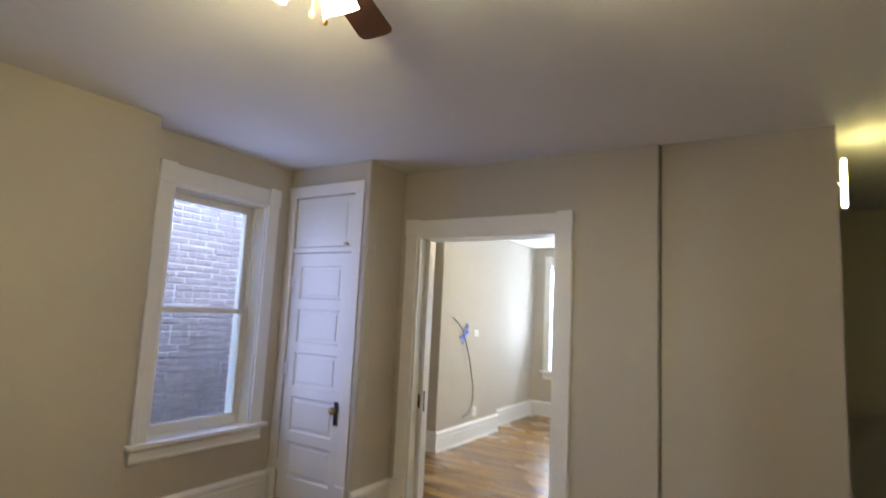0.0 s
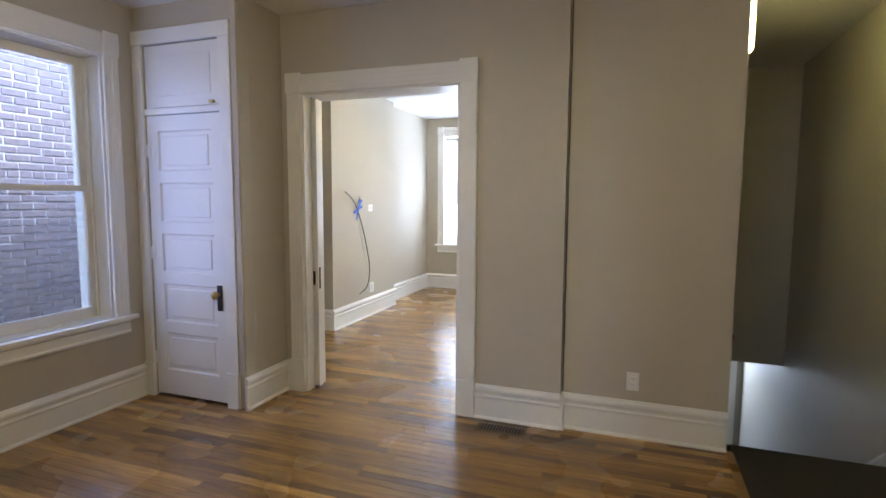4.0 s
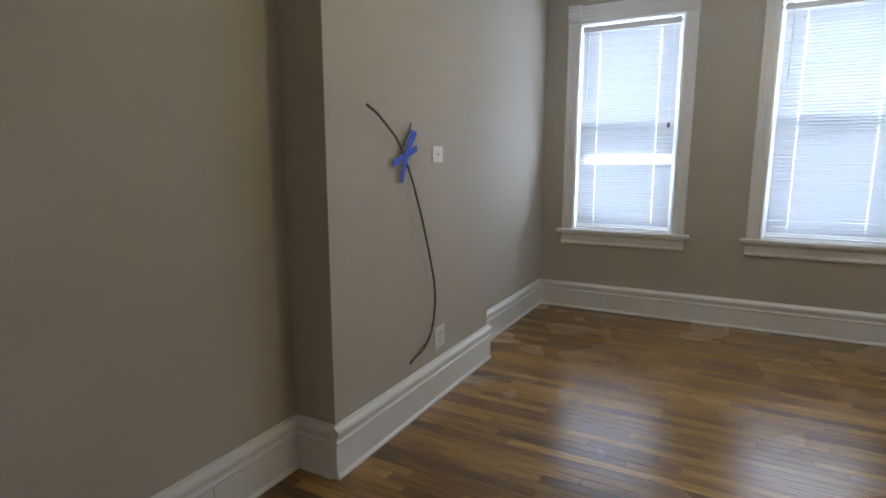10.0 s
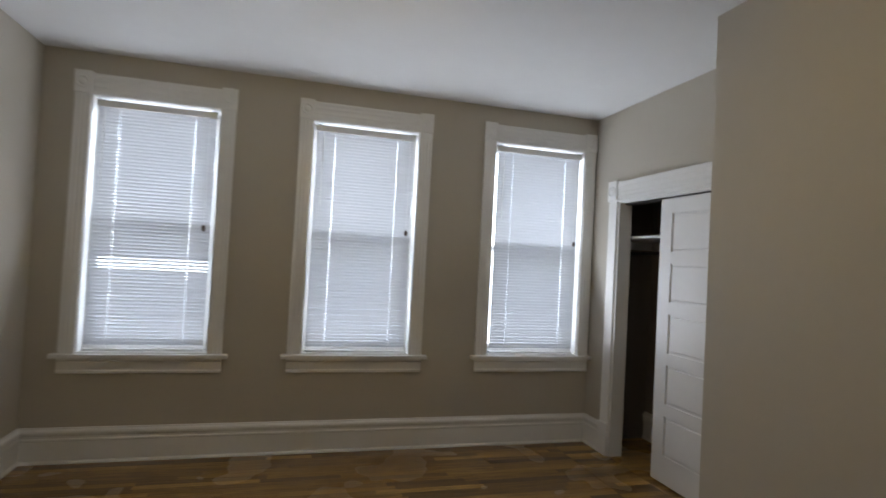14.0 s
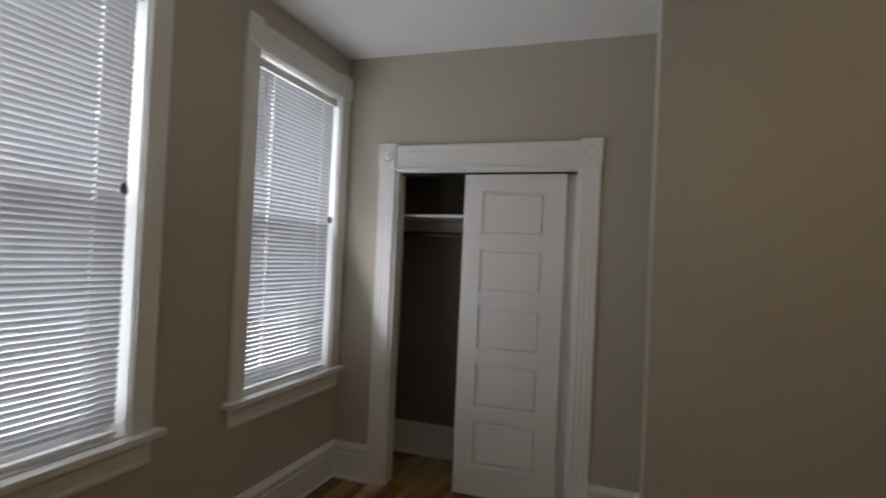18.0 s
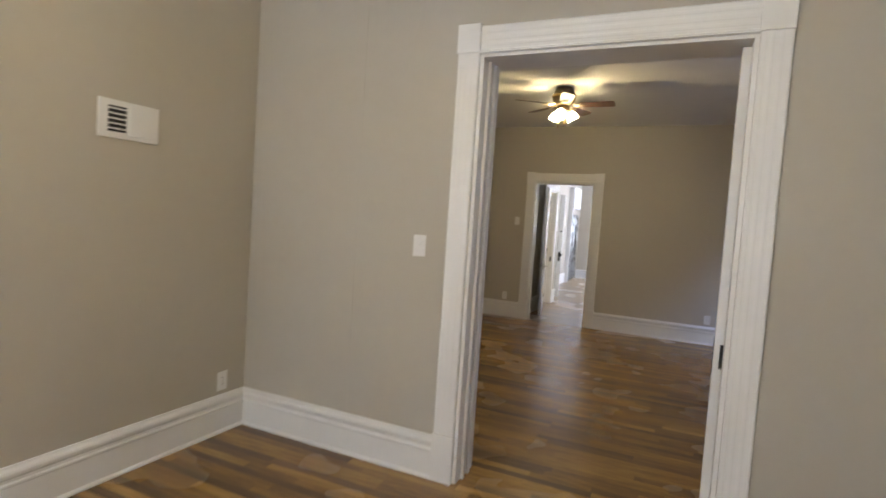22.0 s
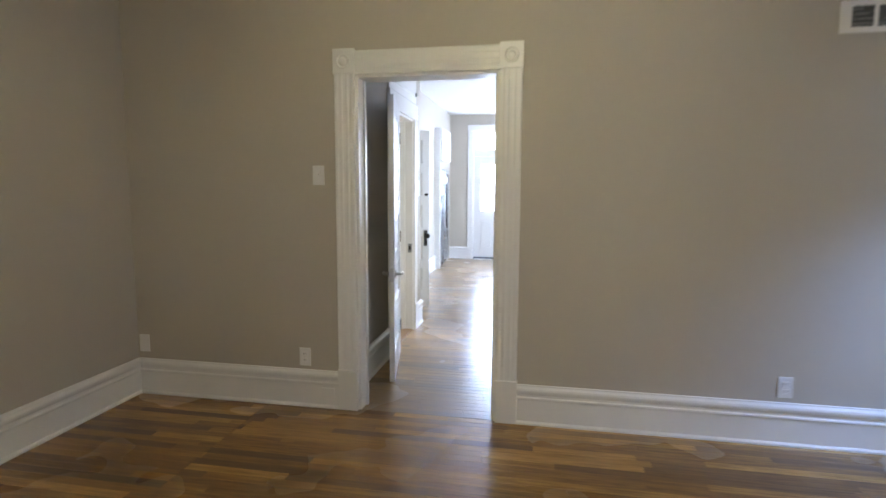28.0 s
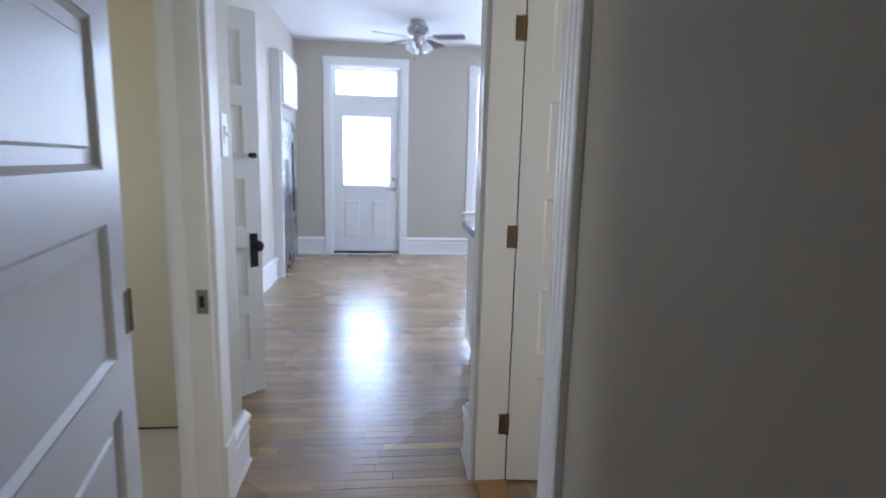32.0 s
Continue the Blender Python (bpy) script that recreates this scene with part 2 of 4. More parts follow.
M_TASSEL = mat("tassel_wood", (0.09, 0.06, 0.05), 0.5)
M_CORD = mat("blind_cord", (0.75, 0.75, 0.74), 0.7)
M_CABLE = mat("grey_cable", (0.09, 0.085, 0.075), 0.5)
M_BLACK = mat("black_cable", (0.02, 0.02, 0.02), 0.5)
M_TAPE = mat("blue_masking_tape", (0.03, 0.10, 0.62), 0.6, var=0.08, scale=40)
# darker than the wall paint: holds the closet's shade as colour
M_CLOSET_SHADE = mat("closet_shade_taupe", (0.20, 0.175, 0.145), 0.7, var=0.05, scale=5)
M_DARK_LINE = mat("dark_line", (0.09, 0.078, 0.062), 0.9)
M_SHELF = mat("white_shelf", (0.75, 0.74, 0.72), 0.4)
M_ROD = mat("dark_rod", (0.05, 0.045, 0.04), 0.4, 0.5)
M_VENT = mat("vent_shadow", (0.02, 0.02, 0.02), 0.8)
M_SLOT = mat("grille_shadow", (0.10, 0.105, 0.11), 0.7)
M_STEEL = mat("brushed_steel", (0.28, 0.29, 0.30), 0.28, 0.95, var=0.05, scale=20)
M_COUNTER = mat("dark_stone_counter", (0.06, 0.06, 0.065), 0.15, var=0.3, scale=60)
M_TILE = mat("bath_tile", (0.55, 0.50, 0.42), 0.35, var=0.08, scale=6)
M_BATH = mat("bath_paint", (0.59, 0.54, 0.39), 0.6, var=0.03)
M_BRICK = mat("weathered_brick", (0.145, 0.122, 0.122), 0.85, var=0.35, scale=9, bump=0.5, bscale=70)
M_MORTAR = mat("pale_mortar", (0.44, 0.435, 0.43), 0.9, var=0.12, scale=14, bump=0.4, bscale=90)
M_GROUND = mat("concrete_ground", (0.30, 0.29, 0.27), 0.9, var=0.12, bump=0.2)


# ---------------------------------------------------------------- mesh helpers
def box(bm, x0, x1, y0, y1, z0, z1):
    v = [bm.verts.new(p) for p in ((x0, y0, z0), (x1, y0, z0), (x1, y1, z0), (x0, y1, z0), (x0, y0, z1), (x1, y0, z1), (x1, y1, z1), (x0, y1, z1))]
    for f in ((0, 3, 2, 1), (4, 5, 6, 7), (0, 1, 5, 4), (1, 2, 6, 5), (2, 3, 7, 6), (3, 0, 4, 7)):
        bm.faces.new([v[i] for i in f])


def bbox(x0, x1, y0, y1, z0, z1, bev=0.003, seg=2):
    bm = bmesh.new()
    box(bm, x0, x1, y0, y1, z0, z1)
    if bev:
        bmesh.ops.bevel(bm, geom=bm.edges[:], offset=bev, segments=seg, affect="EDGES", profile=0.6)
    return bm


def prism(profile, o, u, v, w, bm=None):
    """The closed outline profile of (a, b), laid at o + a*u + b*v, drawn along the vector w."""
    bm = bm or bmesh.new()
    o, u, v, w = Vector(o), Vector(u), Vector(v), Vector(w)
    lo = [bm.verts.new(o + a * u + b * v) for a, b in profile]
    hi = [bm.verts.new(o + a * u + b * v + w) for a, b in profile]
    n = len(lo)
    for i in range(n):
        bm.faces.new((lo[i], lo[(i + 1) % n], hi[(i + 1) % n], hi[i]))
    bm.faces.new(lo[::-1])
    bm.faces.new(hi)
    bmesh.ops.recalc_face_normals(bm, faces=bm.faces[:])
    return bm


def lathe(profile, n=24, bm=None, m=None):
    """A body of revolution about z from (radius, height) pairs."""
    bm = bm or bmesh.new()
    rings = []
    for r, z in profile:
        rings.append([bm.verts.new(((m or Matrix()) @ Vector((r * math.cos(2 * math.pi * k / n), r * math.sin(2 * math.pi * k / n), z)))) for k in range(n)])
    for a, b in zip(rings, rings[1:]):
        for k in range(n):
            bm.faces.new((a[k], a[(k + 1) % n], b[(k + 1) % n], b[k]))
    bm.faces.new(rings[0][::-1])
    bm.faces.new(rings[-1])
    bmesh.ops.recalc_face_normals(bm, faces=bm.faces[:])
    return bm


def tube(points, r, n=8, bm=None):
    """A round cord or bar along points."""
    bm = bm or bmesh.new()
    pts = [Vector(p) for p in points]
    rings = []
    for i, p in enumerate(pts):
        d = (pts[min(i + 1, len(pts) - 1)] - pts[max(i - 1, 0)]).normalized()
        a = d.cross(Vector((0.13, 0.31, 0.94))).normalized()
        b = d.cross(a)
        rings.append([bm.verts.new(p + r * (math.cos(2 * math.pi * k / n) * a + math.sin(2 * math.pi * k / n) * b)) for k in range(n)])
    for a, b in zip(rings, rings[1:]):
        for k in range(n):
            bm.faces.new((a[k], a[(k + 1) % n], b[(k + 1) % n], b[k]))
    bm.faces.new(rings[0][::-1])
    bm.faces.new(rings[-1])
    bmesh.ops.recalc_face_normals(bm, faces=bm.faces[:])
    return bm


def mesh_of(name, bm, material, smooth=False):
    me = bpy.data.meshes.new(name)
    bm.normal_update()
    bm.to_mesh(me)
    bm.free()
    me.materials.append(material)
    if smooth:
        me.shade_smooth()
    return me


def part(name, bm, material, parent, label="", smooth=False):
    ob = new(name, mesh_of(name, bm, material, smooth))
    ob.parent = parent
    return tagged(ob, label)


def thing(name, label, category, m=None, group="", kind=""):
    ob = tagged(new(name), label, category, group, kind)
    ob.empty_display_size = 0.1
    if m is not None:
        ob.matrix_basis = m
    return ob


def solid(name, bm, material, label, category, kind="", m=None, smooth=False):
    ob = tagged(new(name, mesh_of(name, bm, material, smooth)), label, category, "", kind)
    if m is not None:
        ob.matrix_basis = m
    return ob


# ---------------------------------------------------------------- plan
H = 2.87          # ceiling
XL = -2.49        # outer side wall, middle room
XLF = -2.345      # side wall, front room, beyond the chimney
XLN = -2.42       # side wall, front room, before the chimney
XC = 1.91         # closet wall, front room
XCH = -2.20       # chimney breast, front room
HF = 2.832        # ceiling of the front room
XR = 2.53         # party wall
XHL, XHR = 1.092, 0.100   # side walls of the hall
YR = -4.94        # rear wall of the middle room
YK = -12.55       # kitchen's back wall
LEFT, RIGHT, BACK = 90, -90, 180   # turns of a wall: its own y points out of the room


def wall(name, m, u0, u1, z0, z1, t, openings=(), material=None, label="greige painted plaster wall"):
    """A wall along its own x, with its room face at y = 0 and its thickness going outward; openings are (u0, u1, z0, z1)."""
    bm, at = bmesh.new(), u0
    for a, b, c, d in sorted(openings):
        if a > at:
            box(bm, at, a, 0, t, z0, z1)
        if c > z0:
            box(bm, a, b, 0, t, z0, c)
        if d < z1:
            box(bm, a, b, 0, t, d, z1)
        at = b
    if u1 > at:
        box(bm, at, u1, 0, t, z0, z1)
    return solid(name, bm, material or M_WALL, label, "wall", "structure", m)


# front room
wall("wall_front", pose(0, YF, 0), -2.6, 2.0, 0, H, 0.30,
     [(x - 0.42, x + 0.42, 0.745, 2.537) for x in (-1.62, -0.123, 1.375)])
wall("wall_front_side", pose(XLF, 0, 0, 0, 0, LEFT), 2.5, YF, 0, H, 0.45)
wall("wall_front_side_near", pose(XLN, 0, 0, 0, 0, LEFT), 0.24, 2.499, 0, H, 0.35)
wall("chimney_breast_front", pose(XCH, 0, 0, 0, 0, LEFT), 1.743, 3.36, 0, H, 0.2195)
wall("wall_front_right", pose(1.40, 0, 0, 0, 0, RIGHT), -3.026, -0.24, 0, H, 0.175)
wall("wall_closet_front", pose(XC, 0, 0, 0, 0, RIGHT), -YF, -3.027, 0, H, 0.11, [(-4.60, -3.415, 0, 2.075)])
wall("wall_bulkhead", pose(0, 2.906, 0), 1.576, XR, -0.22, H, 0.12, label="plain painted bulkhead wall above the stairs")
# dividing wall with the pocket doorway
wall("wall_divider", pose(0, 0.0, 0), -1.375, 0.585, 0, H, 0.24, [(-1.375, -0.12, 0, 2.29)])
wall("wall_divider_pocket", pose(0, 0.0, 0), XL, -1.3751, 0, H, 0.085)
wall("wall_divider_pocket_front", pose(0, 0.161, 0), XL, -1.3751, 0, H, 0.079)
wall("wall_divider_right", pose(0, 0.045, 0), 0.586, 1.575, 0, H, 0.195)
# middle room
wall("wall_middle_side", pose(XL, 0, 0, 0, 0, LEFT), YR - 0.14, 0.0, 0, H, 0.32, [(-1.585, -0.725, 0.65, 2.49), (-4.785, -3.925, 0.65, 2.49)])
wall("chimney_breast_middle", pose(-2.26, 0, 0, 0, 0, LEFT), -3.50, -1.85, 0, H, 0.229)
wall("wall_closet_corner", pose(0, -0.47, 0), -2.489, -1.55, 0, H, 0.10, [(-2.40, -1.70, 0, 2.60)])
wall("wall_closet_corner_side", pose(-1.55, 0, 0, 0, 0, LEFT), -0.369, -0.001, 0, H, 0.10)
wall("wall_rear", pose(0, YR, 0, 0, 0, BACK), -XR, -XL, 0, H, 0.14, [(-0.965, -0.105, 0, 2.06)])
wall("wall_right", pose(XR, 0, 0, 0, 0, RIGHT), -YF - 0.3, -YR + 0.14, -3.2, H, 0.25)
wall("wall_stair_left", pose(1.575, 0, 0, 0, 0, LEFT), -0.75, YF, -3.2, -0.24, 0.12)
wall("wall_stair_back", pose(0, -0.75, 0, 0, 0, BACK), -XR, -1.575, -3.2, -0.24, 0.12)
wall("wall_entry", pose(0, 5.0, 0), 1.45, XR, -3.2, -0.1, 0.28, [(1.56, 2.40, -3.04, -0.50)])
# hall, bathroom, kitchen
wall("wall_hall_left", pose(XHL, 0, 0, 0, 0, RIGHT), 5.08, 7.22, 0, H, 0.13, [(6.14, 6.90, 0, 2.05)])
wall("wall_hall_right", pose(XHR, 0, 0, 0, 0, LEFT), -7.24, -5.08, 0, H, 0.12, [(-7.03, -6.12, 0, 2.05)])
wall("wall_hall_header", pose(0, -7.36, 0, 0, 0, BACK), -1.21, -XHR, 2.62, H, -0.11)
wall("wall_bath_back", pose(0, -7.545, 0, 0, 0, BACK), -3.1, -1.21, 0, H, 0.11, material=M_BATH, label="tan painted bathroom wall")
wall("wall_bath_corner", pose(1.211, 0, 0, 0, 0, RIGHT), 7.222, 7.543, 0, H, 0.08, material=M_BATH, label="tan painted bathroom wall")
wall("wall_bath_near", pose(0, -5.6, 0), 1.223, 3.1, 0, H, 0.10, material=M_BATH, label="tan painted bathroom wall")
# its opening is unseen, cut only for the bathroom fill lamp
wall("wall_bath_far", pose(3.0, 0, 0, 0, 0, RIGHT), 5.6, 7.66, 0, H, 0.10, [(6.3, 6.9, 1.1, 2.1)], material=M_BATH, label="tan painted bathroom wall")
wall("wall_kitchen_left", pose(1.70, 0, 0, 0, 0, RIGHT), 7.66, -YK, 0, H, 0.15, [(7.67, 8.40, 0, 2.05)])
wall("wall_kitchen_back", pose(0, YK, 0, 0, 0, BACK), -1.85, 2.75, 0, H, 0.25, [(-1.235, -0.29, 0, 2.56), (0.75, 1.59, 0.62, 2.50)])
wall("wall_kitchen_right", pose(-2.60, 0, 0, 0, 0, LEFT), YK, -7.0, 0, H, 0.25, [(-10.8, -9.2, 0.8, 2.5)])
wall("wall_kitchen_front", pose(0, -7.14, 0), -2.6, XHR - 0.121, 0, H, 0.10)
# unseen opening, made up to let the side room fill in
wall("wall_side_room", pose(-1.2, 0, 0, 0, 0, LEFT), -7.14, -5.08, 0, H, 0.10, [(-6.0, -5.2, 0.8, 2.2)])
wall("wall_store_back", pose(2.4, 0, 0, 0, 0, RIGHT), 7.66, 8.5, 0, H, 0.10)
wall("wall_store_end", pose(0, -8.5, 0, 0, 0, BACK), -2.4, -1.851, 0, H, 0.10)

# ceilings
bm = bmesh.new()
box(bm, -2.85, 2.75, YR - 0.14, YF + 0.3, H, H + 0.12)
solid("ceiling", bm, M_CEIL, "white painted plaster ceiling", "ceiling", "structure")
bm = bmesh.new()
box(bm, -2.5, 1.45, 0.20, 2.95, HF, H - 0.002)
box(bm, -2.5, XR - 0.004, 2.951, YF + 0.05, HF, H - 0.002)
solid("ceiling_front", bm, M_CEIL, "white painted plaster ceiling of the front room", "ceiling", "structure")
bm = bmesh.new()
box(bm, -2.85, 3.2, YK - 0.25, YR - 0.141, H, H + 0.12)
solid("ceiling_rear", bm, M_CEIL, "white painted plaster ceiling", "ceiling", "structure")

# sub-floors
bm = bmesh.new()
box(bm, -2.6, 1.575, YR, YF, -0.24, -0.02)
box(bm, 1.576, XR, YR, -0.75, -0.24, -0.02)
box(bm, 1.576, XR, 2.907, YF, -0.22, -0.02)
solid("floor", bm, M_SUB, "oak strip floor with dark joints", "floor", "structure")
bm = bmesh.new()
box(bm, -2.6, 1.70, YK, YR - 0.001, -0.24, -0.02)
box(bm, 1.701, 2.5, -8.5, -7.661, -0.24, -0.02)
solid("floor_rear", bm, M_SUB, "oak strip floor with dark joints", "floor", "structure")
bm = bmesh.new()
box(bm, 1.224, 3.0, -7.544, -5.6, -0.019, 0.004)
solid("floor_bath", bm, M_TILE, "beige tile bathroom floor", "floor", "structure")
bm = bmesh.new()
box(bm, 1.46, XR, -0.75, 5.3, -3.3, -3.045)
solid("floor_entry", bm, M_STEP, "dark entry floor at the foot of the stairs", "floor", "structure")

# ---------------------------------------------------------------- trim
BASE = [(0, 0), (0.030, 0), (0.030, 0.010), (0.021, 0.022), (0.021, 0.150), (0.027, 0.156), (0.027, 0.166), (0.021, 0.172), (0.021, 0.186),
        (0.030, 0.196), (0.033, 0.212), (0.029, 0.222), (0.014, 0.232), (0.010, 0.240), (0, 0.240)]


def baseboard(m, u0, u1, back=0.0):
    """A tall moulded skirting along a wall's own x, on its room face."""
    bm = prism(BASE, (u0, -back, 0), (0, -1, 0), (0, 0, 1), (u1 - u0, 0, 0))
    return solid("baseboard", bm, M_TRIM, "tall white moulded wooden baseboard", "baseboard", "structure", m)


def flutes(w, d=0.022, cut=0.0020):
    g = d - cut
    k = w / 0.115
    return [(0, 0), (0, -d + 0.004), (0.006 * k, -d), (0.018 * k, -d), (0.023 * k, -g), (0.032 * k, -g), (0.037 * k, -d), (0.045 * k, -d), (0.050 * k, -g), (0.065 * k, -g),
            (0.070 * k, -d), (0.078 * k, -d), (0.083 * k, -g), (0.092 * k, -g), (0.097 * k, -d), (0.109 * k, -d), (w, -d + 0.004), (w, 0)]


def rosette(parent, x, z, r, y):
    m = Matrix.Translation((x, y, z)) @ pose(0, 0, 0, 90)
    prof = [(r, 0), (r, 0.006), (r * 0.86, 0.010), (r * 0.70, 0.004), (r * 0.52, 0.004), (r * 0.40, 0.010), (r * 0.18, 0.012), (0.002, 0.012)]
    part("rosette", lathe(prof, 20, m=m), M_TRIM, parent, smooth=False)


def surround(parent, u0, u1, z0, z1, w=0.115, head=0.15, plinth=0.26, blocks=True, carved=True):
    """Fluted casings, head, corner blocks and plinths round an opening, on a wall's room face."""
    zb = z0
    cut = 0.0020 if carved else 0.0009
    if plinth:
        zb = z0 + plinth
        for a in (u0 - w - 0.004, u1 - 0.002):
            part("plinth", bbox(a, a + w + 0.006, -0.032, 0, z0, zb, 0.004), M_TRIM, parent)
    for a in (u0 - w, u1):
        part("casing", prism(flutes(w, cut=cut), (a, 0, zb), (1, 0, 0), (0, 1, 0), (0, 0, z1 - zb)), M_TRIM, parent)
    if blocks:
        part("head", prism(flutes(head - 0.012, cut=cut), (u0 + 0.002, 0, z1 + 0.006), (0, 0, 1), (0, 1, 0), (u1 - u0 - 0.004, 0, 0)), M_TRIM, parent)
        part("head_bead", bbox(u0, u1, -0.030, 0, z1 - 0.004, z1 + 0.006, 0.003), M_TRIM, parent)
        for a in (u0 - w - 0.004, u1 - 0.004):
            part("corner_block", bbox(a, a + w + 0.008, -0.032, 0, z1, z1 + head + 0.006, 0.004), M_TRIM, parent)
            if carved:
                rosette(parent, a + (w + 0.008) / 2, z1 + head / 2, 0.043, -0.031)
    else:
        part("head", bbox(u0 - w - 0.004, u1 + w + 0.004, -0.028, 0, z1, z1 + head, 0.004), M_TRIM, parent)


def lining(parent, u0, u1, z0, z1, t, d=0.02, stop=True, slot=None):
    """The boards that line the opening through the wall; slot: the gap in the first jamb from which a pocket door slides."""
    for a, b in ((u0, u0 + d), (u1 - d, u1)):
        runs = ((-0.004, slot[0]), (slot[1], t + 0.002)) if slot and a == u0 else ((-0.004, t + 0.002),)
        for y0, y1 in runs:
            part("jamb", bbox(a, b, y0, y1, z0, z1, 0.002), M_TRIM, parent)
    part("jamb_head", bbox(u0 + d, u1 - d, -0.004, t + 0.002, z1 - d, z1, 0.002), M_TRIM, parent)
    if stop:
        for a, b in ((u0 + d, u0 + d + 0.012), (u1 - d - 0.012, u1 - d)):
            part("door_stop", bbox(a, b, t * 0.55, t * 0.55 + 0.035, z0, z1 - d, 0.002), M_TRIM, parent)


def trim(name, label, m, u0, u1, z1, t, w=0.115, head=0.15, plinth=0.26, blocks=True, both=False, stop=True, slot=None, carved=True):
    ob = thing(name, label, "door trim", m, kind="structure")
    surround(ob, u0, u1, 0, z1, w, head, plinth, blocks, carved)
    lining(ob, u0, u1, 0, z1, t, stop=stop, slot=slot)
    if both:
        far = thing(name, label, "door trim", m @ pose(0, t, 0, 0, 0, 180), kind="structure")
        surround(far, -u1, -u0, 0, z1, w, head, plinth, blocks, carved)
    return ob


# ---------------------------------------------------------------- windows and blinds
def window(name, label, m, width, z0, z1, t, w=0.115, head=0.15, meet=0.5, panes=True, screen=False, d=0.02, carved=True):
    """A double-hung window; its own origin is the middle of the opening at floor height on the room face."""
    ob = thing(name, label, "window", m, kind="structure")
    u0, u1 = -width / 2, width / 2
    surround(ob, u0, u1, z0, z1, w, head, 0, True, carved)
    lining(ob, u0, u1, z0, z1, t, d, stop=False)
    part("window_stool", bbox(u0 - w - 0.04, u1 + w + 0.04, -0.062, 0, z0 - 0.030, z0, 0.006), M_TRIM, ob)
    part("window_sill", bbox(u0 + 0.002, u1 - 0.002, 0.0, t + 0.03, z0 - 0.030, z0 + 0.004, 0.003), M_TRIM, ob)
    part("apron", prism([(0, 0), (0.022, 0.006), (0.024, 0.02), (0.018, 0.03), (0.018, 0.085), (0.026, 0.095), (0.026, 0.11), (0, 0.11)],
                        (u0 - w, 0, z0 - 0.141), (0, -1, 0), (0, 0, 1), (width + 2 * w, 0, 0)), M_TRIM, ob)
    zm = z0 + (z1 - z0) * meet
    for k, (a, b, y) in enumerate(((z0 + 0.004, zm + 0.02, t * 0.42), (zm - 0.02, z1 - d, t * 0.42 + 0.045))):
        s = part("sash", bbox(u0 + d, u0 + d + 0.048, y, y + 0.04, a, b, 0.003), M_TRIM, ob)
        part("stile", bbox(u1 - d - 0.048, u1 - d, y, y + 0.04, a, b, 0.003), M_TRIM, s)
        part("rail", bbox(u0 + d + 0.048, u1 - d - 0.048, y, y + 0.04, a, a + (0.075 if k == 0 else 0.04), 0.003), M_TRIM, s)
        part("rail", bbox(u0 + d + 0.048, u1 - d - 0.048, y, y + 0.04, b - (0.04 if k == 0 else 0.055), b, 0.003), M_TRIM, s)
        if panes:
            g = part("pane", bbox(u0 + d + 0.046, u1 - d - 0.046, y + 0.018, y + 0.022, a + 0.03, b - 0.03, 0), M_GLASS, s)
            g.visible_shadow = False
    if screen:
        part("insect_screen", bbox(u0 + 0.03, u1 - 0.03, t * 0.42 + 0.10, t * 0.42 + 0.101, z0 + 0.02, zm, 0), M_SCREEN, ob, "fine grey insect screen")
    for a in (u0 + d, u1 - d - 0.014):
        part("stop_bead", bbox(a, a + 0.014, t * 0.42 - 0.016, t * 0.42 - 0.002, z0, z1 - d, 0.003), M_TRIM, ob)
    return ob


def slat_mesh(w, tilt=67.5):
    """One curved slat with a routed slot at each ladder."""
    bm = bmesh.new()
    tilt = radians(tilt)
    xs = [-w / 2, -w * 0.32 - 0.003, -w * 0.32 + 0.003, w * 0.32 - 0.003, w * 0.32 + 0.003, w / 2]
    rows = []
    for k in range(4):
        a = (-0.5, -0.17, 0.17, 0.5)[k] * 0.0275
        b = 0.0036 * (1 - (2 * k / 3 - 1) ** 2)
        y, z = a * math.cos(tilt) - b * math.sin(tilt), -a * math.sin(tilt) - b * math.cos(tilt)
        rows.append([bm.verts.new((x, y, z)) for x in xs])
    for k, (p, q) in enumerate(zip(rows, rows[1:])):
        for i in range(5):
            if k != 1 or i % 2 == 0:
                bm.faces.new((p[i], p[i + 1], q[i + 1], q[i]))
    return mesh_of("slat", bm, M_SLAT, True)


